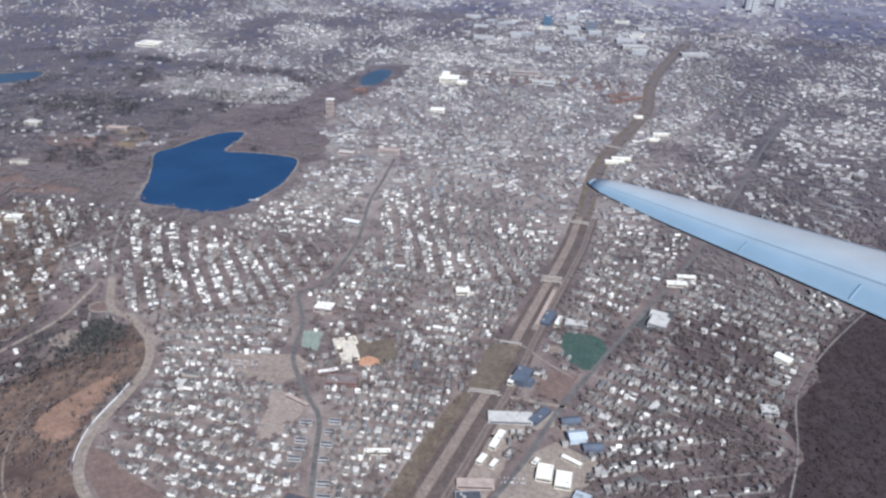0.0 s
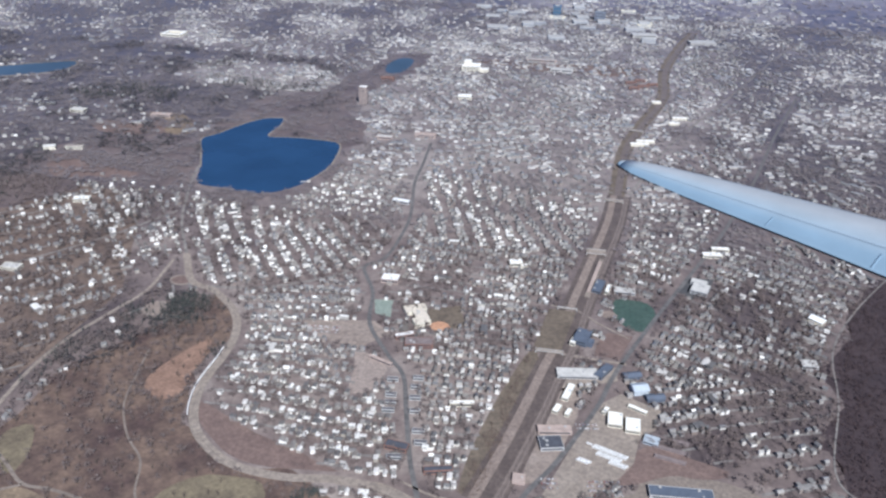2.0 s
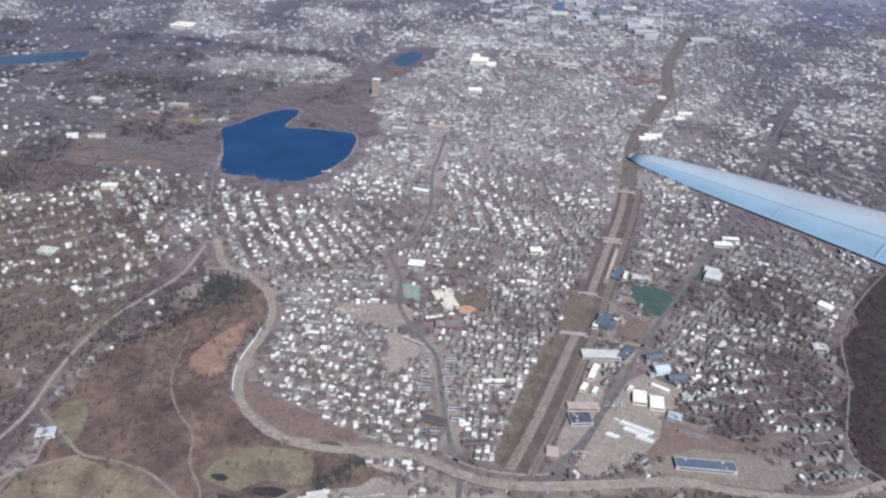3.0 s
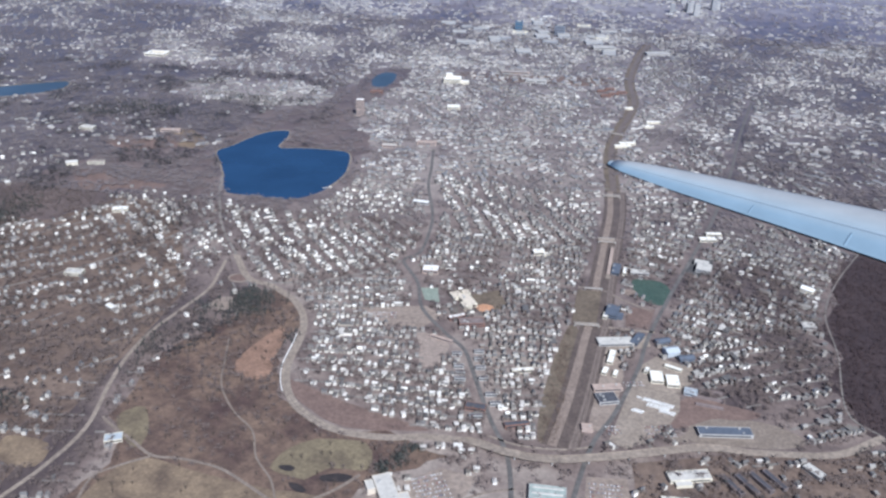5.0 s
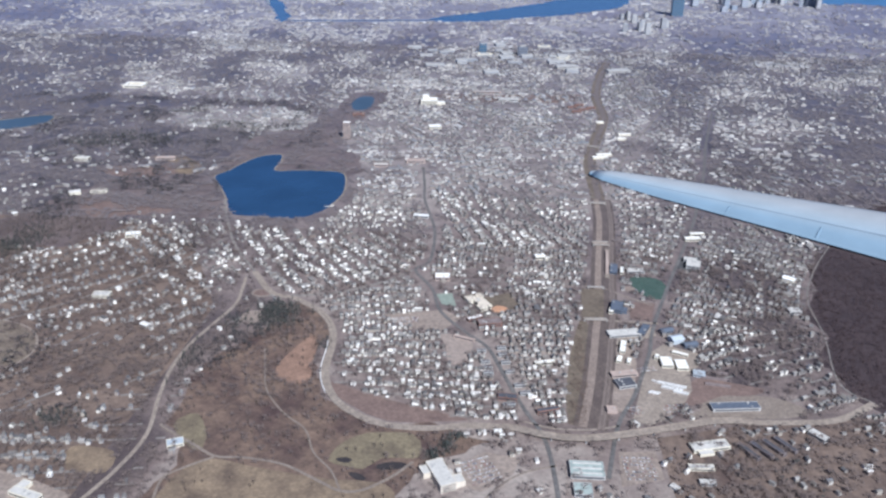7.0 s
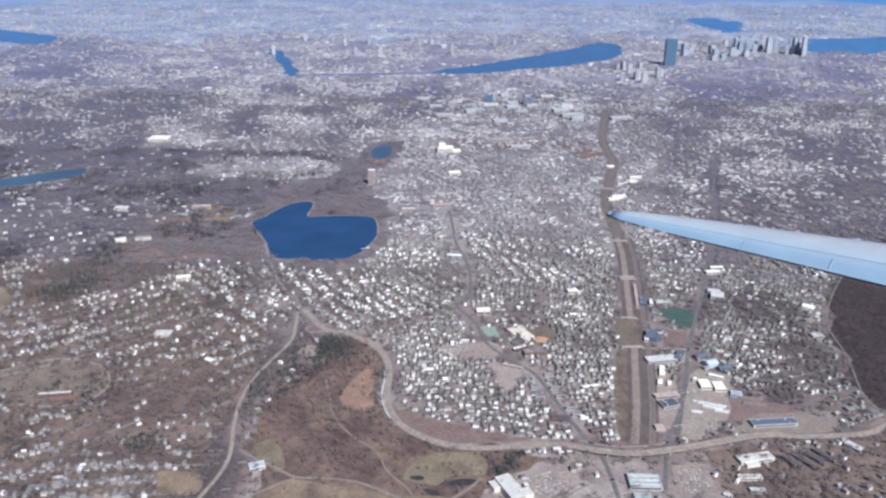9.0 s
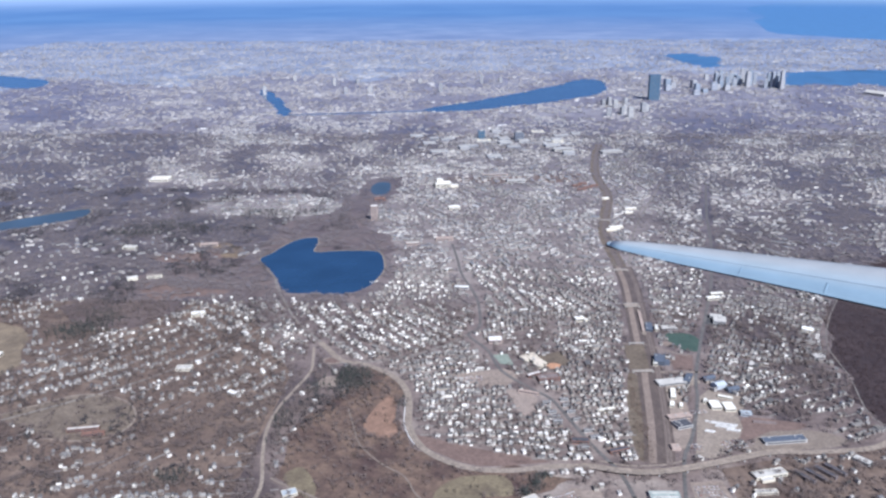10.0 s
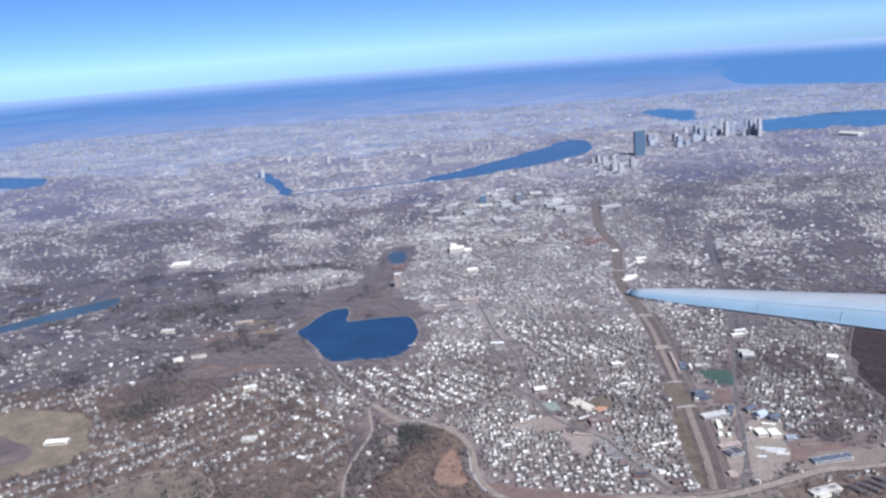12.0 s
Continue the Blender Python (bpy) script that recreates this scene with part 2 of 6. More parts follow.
M_DARK = painted("tar_roof", (0.085, 0.088, 0.105), 0.7, 0.3)
M_BLUEROOF = painted("blue_steel_roof", (0.11, 0.128, 0.165), 0.5, 0.2)
M_PALEBLUE = painted("pale_blue_metal", (0.42, 0.46, 0.50), 0.5, 0.15)
M_GLASS = painted("blue_tower_glass", (0.05, 0.12, 0.20), 0.15, 0.15, 0.3, 0.0, 0.0, 0.8)
M_PANE = painted("dark_window_glass", (0.04, 0.05, 0.065), 0.12, 0.2, 1.0, 0.0, 0.0, 0.7)
M_TWIG = palette("bare_twigs", [(0.168, 0.135, 0.125), (0.200, 0.160, 0.148), (0.140, 0.114, 0.108), (0.188, 0.148, 0.132)], True, 0.95, 0.05, 0.05)
# paler copy of the bare twigs, with distance haze in the colour
M_TWIG3 = palette("hazed_twigs", [(0.215, 0.179, 0.171), (0.245, 0.205, 0.194), (0.195, 0.164, 0.158), (0.23, 0.192, 0.182)], True, 0.9, 0.9, 0.3)
M_TWIG1 = palette("bare_branches", [(0.15, 0.112, 0.095), (0.175, 0.132, 0.11), (0.13, 0.098, 0.084)], False, 0.95, 0.0, 0.05)
M_TWIG2 = palette("wood_twigs", [(0.064, 0.045, 0.046), (0.074, 0.052, 0.051), (0.057, 0.040, 0.042)], True, 0.95, 0.15, 0.05)
M_CARS = palette("car_paint", [(0.6, 0.6, 0.6), (0.08, 0.08, 0.09), (0.35, 0.36, 0.38), (0.25, 0.06, 0.05), (0.75, 0.75, 0.74), (0.07, 0.10, 0.18)], True, 0.35)
M_STAND = palette("dark_close_branches", [(0.075, 0.066, 0.068), (0.090, 0.076, 0.076), (0.064, 0.060, 0.062), (0.07, 0.07, 0.066)], True, 0.95, 0.35, 0.05)
M_NEEDLE = palette("conifer_needles", [(0.055, 0.060, 0.054), (0.068, 0.072, 0.064), (0.048, 0.053, 0.050)], True, 0.9)
# stone, masonry and window tones of the far blocks carry painted haze
M_HAZES = [painted("hazed_tower_stone", c, 0.8, 0.15, 0.3, 1.0) for c in ((0.30, 0.34, 0.40), (0.38, 0.40, 0.44), (0.25, 0.30, 0.37), (0.46, 0.45, 0.45))]
M_FARPALE = painted("hazed_pale_masonry", (0.46, 0.44, 0.41), 0.8, 0.2, 0.3, 0.6)
M_FARGREY = painted("hazed_grey_masonry", (0.33, 0.32, 0.31), 0.8, 0.2, 0.3, 0.6)
M_FARPANE = painted("hazed_window_bands", (0.20, 0.23, 0.29), 0.5, 0.15, 0.3, 0.8)
M_BARK = painted("bark", (0.10, 0.08, 0.065), 0.95, 0.3, 4.0)


def wing_paint():
    """Aircraft paint, pale grey on the upper skin, with the sky's blue reflection painted in softly towards the leading
    edge.
    """
    m, nodes, links, b = node_mat("aircraft_paint_sky_reflection", 0.42, 0.0, 0.5, 0.1)
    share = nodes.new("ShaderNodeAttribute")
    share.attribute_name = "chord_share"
    # ramp holds the curved skin's shading and the reflected sky
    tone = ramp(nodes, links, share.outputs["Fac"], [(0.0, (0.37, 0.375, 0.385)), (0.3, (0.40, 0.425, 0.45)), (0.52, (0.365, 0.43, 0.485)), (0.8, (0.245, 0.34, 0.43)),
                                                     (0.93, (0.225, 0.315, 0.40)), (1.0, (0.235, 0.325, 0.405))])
    wear = ramp(nodes, links, grain(nodes, links, 0.09, 5, 0.6), [(0.3, (0.92, 0.92, 0.92)), (0.7, (1.05, 1.05, 1.05))])
    links.new(mixed(nodes, links, tone, wear, 1.0, "MULTIPLY"), b.inputs["Base Color"])
    return m


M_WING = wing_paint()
M_SEAM = painted("dark_sealant", (0.20, 0.285, 0.37), 0.6, 0.1, 0.2)

# ---------------------------------------------------------------- mesh helpers
rng = np.random.default_rng(7)


def mesh_np(name, verts, quads=None, tris=None, mats=(), qm=None, tm=None, smooth=False):
    """A mesh out of arrays of corners and faces."""
    me = bpy.data.meshes.new(name)
    quads = np.zeros((0, 4), int) if quads is None else np.asarray(quads, int)
    tris = np.zeros((0, 3), int) if tris is None else np.asarray(tris, int)
    verts = np.asarray(verts, np.float32)
    me.vertices.add(len(verts))
    me.vertices.foreach_set("co", verts.ravel())
    loops = np.concatenate([quads.ravel(), tris.ravel()]).astype(np.int32)
    me.loops.add(len(loops))
    me.loops.foreach_set("vertex_index", loops)
    starts = np.concatenate([np.arange(len(quads)) * 4, len(quads) * 4 + np.arange(len(tris)) * 3]).astype(np.int32)
    me.polygons.add(len(starts))
    me.polygons.foreach_set("loop_start", starts)
    for m in mats:
        me.materials.append(m)
    if qm is not None or tm is not None:
        a = np.zeros(len(quads), np.int32) if qm is None else np.asarray(qm, np.int32)
        b = np.zeros(len(tris), np.int32) if tm is None else np.asarray(tm, np.int32)
        me.polygons.foreach_set("material_index", np.concatenate([a, b]))
    me.update(calc_edges=True)
    me.validate()
    if not smooth:
        me.shade_flat()
    return me


def part(name, bm, material, parent, label=""):
    """Links a bmesh (or a mesh) as one mesh object under a thing or part."""
    if isinstance(bm, bmesh.types.BMesh):
        me = bpy.data.meshes.new(name)
        bmesh.ops.recalc_face_normals(bm, faces=bm.faces)
        bm.to_mesh(me)
        bm.free()
    else:
        me = bm
    if material and not me.materials:
        me.materials.append(material)
    ob = new(name, me)
    ob.parent = parent
    return tagged(ob, label)


def thing(name, x, y, deg, label, category, group="", z=0.0):
    ob = new(name)
    ob.empty_display_size = 0.2
    ob.matrix_basis = pose(x, y, z, 0, 0, deg)
    return tagged(ob, label, category, group)


def add_box(bm, x, y, z, w, d, h, top=1.0):
    """A box on its base centre, its top drawn in or out by the factor."""
    c = [(-1, -1), (1, -1), (1, 1), (-1, 1)]
    lo = [bm.verts.new((x + a * w / 2, y + b * d / 2, z)) for a, b in c]
    hi = [bm.verts.new((x + a * w / 2 * top, y + b * d / 2 * top, z + h)) for a, b in c]
    bm.faces.new(lo[::-1])
    bm.faces.new(hi)
    for i in range(4):
        bm.faces.new((lo[i], lo[(i + 1) % 4], hi[(i + 1) % 4], hi[i]))
    return bm


def box(w, d, h, x=0.0, y=0.0, z=0.0, top=1.0):
    return add_box(bmesh.new(), x, y, z, w, d, h, top)


def curve_points(pts, closed=False, step=1.5):
    """A smooth line through the given points."""
    p = [np.array(q, float) for q in pts]
    n = len(p)
    out = []
    for i in range(n if closed else n - 1):
        a = p[(i - 1) % n] if closed or i > 0 else 2 * p[0] - p[1]
        b, c = p[i], p[(i + 1) % n]
        d = p[(i + 2) % n] if closed or i + 2 < n else 2 * p[-1] - p[-2]
        k = max(2, int(np.linalg.norm(c - b) / step))
        for t in np.arange(k) / k:
            out.append(0.5 * (2 * b + (c - a) * t + (2 * a - 5 * b + 4 * c - d) * t * t + (3 * b - a - 3 * c + d) * t ** 3))
    if not closed:
        out.append(p[-1])
    return np.array(out)


def offset_line(line, off, closed=False):
    t = np.gradient(line, axis=0) if not closed else np.roll(line, -1, 0) - np.roll(line, 1, 0)
    t /= np.linalg.norm(t, axis=1, keepdims=True) + 1e-9
    return line + off * np.stack([-t[:, 1], t[:, 0]], 1)


def ribbon_mesh(name, line, width, z, mat, off=0.0, closed=False, thick=None, heights=None):
    """A strip with sides along a line: a road, a track, a bank."""
    a = offset_line(line, off + width / 2, closed)
    b = offset_line(line, off - width / 2, closed)
    n = len(line)
    zz = np.full(n, z) if heights is None else np.asarray(heights) + z
    zb = zz - (z if thick is None else thick)
    V = np.concatenate([np.c_[a, zz], np.c_[b, zz], np.c_[a, zb], np.c_[b, zb]])
    i = np.arange(n if closed else n - 1)
    j = (i + 1) % n
    Q = [np.stack([i, i + n, j + n, j], 1)[:, ::1], np.stack([i + 2 * n, i, j, j + 2 * n], 1),
         np.stack([i + n, i + 3 * n, j + 3 * n, j + n], 1)]
    if thick is not None:
        Q.append(np.stack([i + 2 * n, j + 2 * n, j + 3 * n, i + 3 * n], 1))
    return mesh_np(name, V, np.concatenate(Q), mats=[mat])


def patch(name, pts, mat, z, label, category, smooth=True, blocked=True):
    """A flat piece of ground cover within a smooth outline, laid on the sheet of the ground."""
    line = curve_points(pts, True, 2.0) if smooth else np.array(pts, float)
    if mat in (M_WOODS, M_COPSE, M_BRUSH, M_PARK, M_MEADOW, M_GROVE):
        wob = [(noise.noise((x * 0.07, y * 0.07, 11.0)) + 0.4 * noise.noise((x * 0.25, y * 0.25, 13.0)),
                noise.noise((x * 0.07, y * 0.07, 17.0)) + 0.4 * noise.noise((x * 0.25, y * 0.25, 19.0))) for x, y in line]
        line = line + np.array(wob) * min(5.0, 0.08 * np.ptp(line, axis=0).min())
    if mat in (M_SEA, M_RIVER, M_OCEAN):
        line = line + np.array([(noise.noise((x * 0.03, y * 0.03, 23.0)) + 0.6 * noise.noise((x * 0.09, y * 0.09, 29.0)),
                                 noise.noise((x * 0.03, y * 0.03, 31.0)) + 0.6 * noise.noise((x * 0.09, y * 0.09, 37.0))) for x, y in line]) * (22 if mat is M_SEA else 4)
    if mat is M_GOLF:
        line = line + np.array([(noise.noise((x * 0.11, y * 0.11, 61.0)), noise.noise((x * 0.11, y * 0.11, 67.0))) for x, y in line]) * 3.0
    bm = bmesh.new()
    top = [bm.verts.new((x, y, z)) for x, y in line]
    low = [bm.verts.new((x, y, 0.0)) for x, y in line]
    f = bm.faces.new(top)
    for i in range(len(top)):
        j = (i + 1) % len(top)
        bm.faces.new((top[i], low[i], low[j], top[j]))
    bmesh.ops.triangulate(bm, faces=[f])
    ob = part(name, bm, mat, None)
    if blocked:
        block_poly(line, 1.0)
    if blocked and mat not in (M_WOODS, M_GROVE, M_COPSE, M_CAMPUS) or z > 0.025:
        fill(TREELESS, line, 1)
    return tagged(ob, label, category, kind="structure")


# ---------------------------------------------------------------- plan: where houses and trees may stand
X0, Y0, NX, NY = -760, 100, 1700, 1450
FREE = np.ones((NY, NX), np.float32)       # 0: nothing may be built
HOUSED = np.ones((NY, NX), np.float32)     # share of the plots that carry a house
TREELESS = np.zeros((NY, NX), np.float32)
WOODED = np.full((NY, NX), 0.46, np.float32)


def inside(line, xs, ys):
    n, r = len(line), np.zeros(xs.shape, bool)
    for i in range(n):
        (x1, y1), (x2, y2) = line[i], line[(i + 1) % n]
        if y1 != y2:
            r ^= ((y1 > ys) != (y2 > ys)) & (xs < (x2 - x1) * (ys - y1) / (y2 - y1) + x1)
    return r


def fill(grid, line, value):
    line = np.asarray(line, float)
    lo = np.maximum(np.floor(line.min(0)) - (X0, Y0), 0).astype(int)
    hi = np.minimum(np.ceil(line.max(0)) - (X0, Y0) + 1, (NX, NY)).astype(int)
    if (hi <= lo).any():
        return
    xs, ys = np.meshgrid(np.arange(lo[0], hi[0]) + X0 + 0.5, np.arange(lo[1], hi[1]) + Y0 + 0.5)
    m = inside(line, xs, ys)
    grid[lo[1]:hi[1], lo[0]:hi[0]][m] = value


def block_poly(line, grow=0.0):
    fill(FREE, line, 0)


def block_line(line, half):
    k = int(math.ceil(half))
    for x, y in line:
        i, j = int(y - Y0), int(x - X0)
        FREE[max(0, i - k):i + k + 1, max(0, j - k):j + k + 1] = 0
        if 0 <= i < NY and 0 <= j < NX:
            TREELESS[i, j] = 1
            if half > 1.2:
                TREELESS[max(0, i - 1):i + 2, max(0, j - 1):j + 2] = 1


def block_spot(x, y, deg, w, d, grids=()):
    c, s = math.cos(radians(deg)), math.sin(radians(deg))
    fill(FREE, [(x + a * c - b * s, y + a * s + b * c) for a, b in
                ((-w / 2 - .6, -d / 2 - .6), (w / 2 + .6, -d / 2 - .6), (w / 2 + .6, d / 2 + .6), (-w / 2 - .6, d / 2 + .6))], 0)


def value_at(grid, x, y):
    i = np.clip((y - Y0).astype(int), 0, NY - 1)
    j = np.clip((x - X0).astype(int), 0, NX - 1)
    return grid[i, j]


# ---------------------------------------------------------------- ground, one sheet to the horizon
def make_distance():
    """The far land, a flat ring beyond the town: blue country out to the horizon, distance haze painted into its
    colour.
    """
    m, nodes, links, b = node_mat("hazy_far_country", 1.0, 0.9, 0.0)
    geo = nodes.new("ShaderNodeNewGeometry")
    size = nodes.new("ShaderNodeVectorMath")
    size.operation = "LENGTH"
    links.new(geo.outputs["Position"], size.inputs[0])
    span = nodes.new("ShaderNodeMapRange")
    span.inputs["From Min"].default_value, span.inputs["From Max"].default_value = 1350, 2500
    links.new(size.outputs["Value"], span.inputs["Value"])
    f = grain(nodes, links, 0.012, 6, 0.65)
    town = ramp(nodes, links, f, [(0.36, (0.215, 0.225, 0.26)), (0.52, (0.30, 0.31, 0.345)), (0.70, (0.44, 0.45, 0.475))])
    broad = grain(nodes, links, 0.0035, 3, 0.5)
    # blue of the haze, mixed over the town tones with distance
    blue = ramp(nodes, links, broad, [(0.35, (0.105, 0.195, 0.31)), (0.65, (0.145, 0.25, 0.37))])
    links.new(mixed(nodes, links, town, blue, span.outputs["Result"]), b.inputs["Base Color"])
    haze_rim(m)
    seg, rings = 360, np.geomspace(1010, 4868, 24)
    a = np.arange(seg) / seg * 2 * np.pi
    edge = np.array([noise.noise((9 * math.cos(q), 9 * math.sin(q), 55.0)) + 0.6 * noise.noise((31 * math.cos(q), 31 * math.sin(q), 57.0)) for q in a])
    V = np.concatenate([np.stack([50 + (q + 110 * edge * (k == 0)) * np.cos(a), 50 + (q + 110 * edge * (k == 0)) * np.sin(a), np.full(seg, 0.05)], -1)
                        for k, q in enumerate(rings)])
    i = np.arange(seg)
    j = (i + 1) % seg
    Q = np.concatenate([np.stack([i + k * seg, i + (k + 1) * seg, j + (k + 1) * seg, j + k * seg], 1) for k in range(len(rings) - 1)])
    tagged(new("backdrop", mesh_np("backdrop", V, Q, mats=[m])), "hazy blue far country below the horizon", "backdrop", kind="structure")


make_distance()

# water
POND = [(-75, 349), (-72, 357), (-69, 367), (-65, 376), (-60, 380), (-55, 380), (-53, 371), (-52.5, 360), (-45, 361),
        (-36, 362), (-24, 360), (-19.5, 343), (-19.5, 331), (-23, 319), (-28, 312), (-35, 309), (-44, 310), (-55, 311),
        (-60.5, 322), (-68, 336)]
LEVERETT = [(-42, 474), (-39, 487), (-32, 485), (-30.5, 465), (-34.5, 458), (-39, 460)]
RESERVOIR = [(-262, 362), (-231, 390), (-212, 409), (-187, 427), (-182, 411), (-199, 395), (-224, 377), (-250, 348)]
BASIN = [(-29, 755), (0, 793), (48, 848), (103, 922), (138, 976), (160, 950), (147, 872), (114, 825), (54, 778), (-1, 748)]
BEND = [(-212, 890), (-192, 866), (-172, 818), (-149, 748), (-147, 722), (-157, 736), (-181, 803), (-200, 850)]
FARPOND = [(-620, 1040), (-566, 1022), (-484, 971), (-467, 907), (-509, 914), (-600, 960)]
HARBOUR = [(346, 934), (372, 1010), (392, 1045), (433, 1051), (493, 1058), (620, 1066), (570, 930), (476, 900), (416, 928)]
INLET = [(290, 1175), (299, 1268), (341, 1264), (356, 1218), (345, 1140), (333, 1094), (308, 1114)]
SEA = [(600, 1710), (661, 1608), (716, 1540), (771, 1470), (1100, 1150), (2600, 700), (4300, 900), (4050, 2500), (2900, 3700), (1900, 4050),
       (1400, 3600), (923, 2900), (778, 2309), (700, 2150), (662, 1995)]
for nm, pts, mt, lb in (("pond", POND, M_WATER, "deep blue pond with a pale bare shore"),
                        ("small_pond", LEVERETT, M_HAZYPOND, "small blue pond among bare woods"),
                        ("reservoir", RESERVOIR, M_HAZYPOND, "long blue reservoir beside suburban houses"),
                        ("river_basin", BASIN, M_RIVER, "broad blue river basin before the city towers"),
                        ("river_bend", BEND, M_RIVER, "blue bend of the river among low buildings"),
                        ("far_pond", FARPOND, M_RIVER, "distant hazy blue pond"),
                        ("harbour", HARBOUR, M_SEA, "blue harbour water behind the city towers"),
                        ("harbour_inlet", INLET, M_SEA, "narrow blue inlet of the harbour"),
                        ("sea", SEA, M_OCEAN, "open blue sea along the horizon")):
    patch(nm, pts, mt, 0.10, lb, "water")
NARROW = curve_points([(-146, 728), (-110, 735), (-70, 742), (-25, 752)])
tagged(part("river_channel", ribbon_mesh("river_channel", NARROW, 5, 0.09, M_RIVER), None, None),
       "narrow blue river channel between low banks", "water", kind="structure")
block_line(NARROW, 4)
bank = curve_points(POND, True, 1.5)
k = int(np.argmin(bank[:, 1]))
bank = np.roll(bank, -k, 0)
bank = bank[bank[:, 1] > 322]
tagged(part("pond_bank", ribbon_mesh("pond_bank", bank, 0.6, 0.14, M_SHORE, -0.25), None, None),
       "pale sandy footpath bank round the pond", "bank", kind="structure")
tagged(part("reservoir_bank", ribbon_mesh("reservoir_bank", curve_points(RESERVOIR, True), 1.2, 0.14, M_SHORE, 0.3, True), None, None),
       "pale stone embankment round the reservoir", "bank", kind="structure")

# ground covers
PARK_L = [(-24, 160), (-22, 180), (-29, 189), (-32, 206), (-27, 223), (-22, 233), (-16, 248), (-7, 241), (-2, 224), (-1, 213), (4, 202),
          (18, 192), (36, 192), (44, 190), (34, 184), (29, 178), (25, 168), (20, 150)]
WOOD_R = [(170, 335), (147, 297), (134, 267), (131.5, 245), (127.5, 220), (136, 212), (170, 190), (320, 210), (330, 400), (230, 380)]
WOOD_W = [(-135, 291), (-102, 275), (-88, 309), (-69, 305), (-58, 309), (-64, 326), (-78, 348), (-100, 348), (-118, 335), (-128, 310)]
WOOD_N = [(-76, 352), (-62, 345), (-40, 350), (-24, 352), (-18, 366), (-24, 385), (-34, 400), (-36, 430), (-27, 452), (-25, 490), (-33, 500),
          (-45, 492), (-50, 460), (-54, 425), (-75, 400)]
GROVE = [(108, 284), (118, 297), (128, 292), (129, 278), (125, 262), (117, 264), (110, 272)]
GROVE_S = [(112, 252), (122, 256), (129, 250), (127, 236), (118, 238)]
WOOD_FAR = [(-236, 300), (-180, 292), (-138, 300), (-120, 340), (-92, 352), (-80, 392), (-120, 400), (-180, 396), (-240, 352)]
CAMPUS = [(-114, 216), (-106, 222.5), (-97, 228), (-86, 226), (-77, 218), (-76, 210), (-84, 204), (-96, 205), (-108, 211)]
HOLLOW = [(-34.5, 213), (-32, 224), (-28, 236), (-23, 248), (-16, 247.5), (-11, 239), (-17.5, 230), (-21, 219.5), (-28, 209.5)]
GOLF = [(-185, 262), (-173, 279), (-161, 282), (-139, 274), (-130, 257), (-126, 245), (-131, 234), (-146, 229), (-172, 236)]
HILL_R = [(166, 729), (215, 800), (261, 840), (290, 760), (259, 683), (200, 690)]
patch("garden_land", [(-40, 140), (-39, 175), (-38, 225), (-38, 243), (-58, 282), (-75, 298), (-138, 300), (-236, 300), (-240, 150)], M_YARD, 0.012,
      "brown leafy suburban gardens", "gardens", False, False)
patch("roadside_gardens", [(80, 195), (104, 203), (128, 208), (145, 200), (145, 155), (82, 155)], M_YARD, 0.012, "brown leafy gardens along the parkway", "gardens", False, False)
patch("park", PARK_L, M_GROVE, 0.02, "dry tan parkland with bare trees and paths", "park")
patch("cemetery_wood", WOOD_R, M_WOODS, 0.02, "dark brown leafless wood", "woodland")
patch("hillside_wood", WOOD_W, M_COPSE, 0.02, "dark brown leafless hillside wood", "woodland")
patch("pond_wood", WOOD_N, M_COPSE, 0.02, "brown leafless wood round the ponds", "woodland")
patch("brush_slope", [(3.6, 208), (12, 205.6), (20.8, 202.8), (27.8, 200.6), (32.2, 198.8), (37.6, 197.4), (30, 195), (24, 194), (15.7, 196), (8.8, 200.6)], M_BRUSH, 0.04, "reddish brown brush slope", "slope")
patch("heath", [(-9, 208), (-11.5, 213), (-10, 221), (-6.5, 230), (-4, 226), (-3, 216), (-2, 208)], M_RUST, 0.04, "rust-brown meadow of dry grass", "meadow")
patch("meadow", [(11, 186), (15.6, 189.5), (26, 190), (28, 183), (20, 181.5), (17, 177.5), (9, 180)], M_MEADOW, 0.04, "yellow-green meadow", "meadow")
patch("lawn", [(-20, 160), (-19, 176), (-6, 176.5), (6, 174.5), (24, 172), (20, 156)], M_PARK, 0.03, "tan winter lawn in the park", "lawn")
patch("hollow_clearing", [(-28.4, 236), (-27.4, 241), (-23.6, 241.4), (-22.2, 237), (-24, 233.6)], M_DIRT, 0.03, "pale bare clearing among dark trees", "clearing")
patch("side_lawn", [(-28, 188), (-24, 193), (-19, 184), (-20, 179.5)], M_MEADOW, 0.03, "olive lawn beside the park gate", "lawn")
patch("tan_field", [(-47, 178), (-37, 177.5), (-35.5, 171), (-44, 171)], M_PARK, 0.03, "tan grass field", "field")
patch("golf_course", GOLF, M_GOLF, 0.022, "tan golf course", "field")
patch("golf_wood", [(-172, 262), (-152, 254), (-144, 245), (-148, 239), (-170, 237)], M_COPSE, 0.03, "dark brown copse on the golf course", "woodland")
patch("reddish_field", [(-126, 354), (-110, 358), (-89, 368), (-85, 352), (-97, 349), (-108, 343)], M_BRUSH, 0.022, "reddish brown rough field on the estate", "field", True, False)
patch("tan_strip", [(-114, 368), (-98, 373), (-81, 355), (-90, 350), (-97, 362)], M_PARK, 0.024, "pale tan grass strip by the pond", "field", True, False)
patch("reddish_field", [(-117, 318), (-108, 321), (-95, 315), (-79, 313), (-80, 307), (-92, 306), (-101, 302)], M_BRUSH, 0.022, "reddish brown clearing on the wooded hill", "field", True, False)
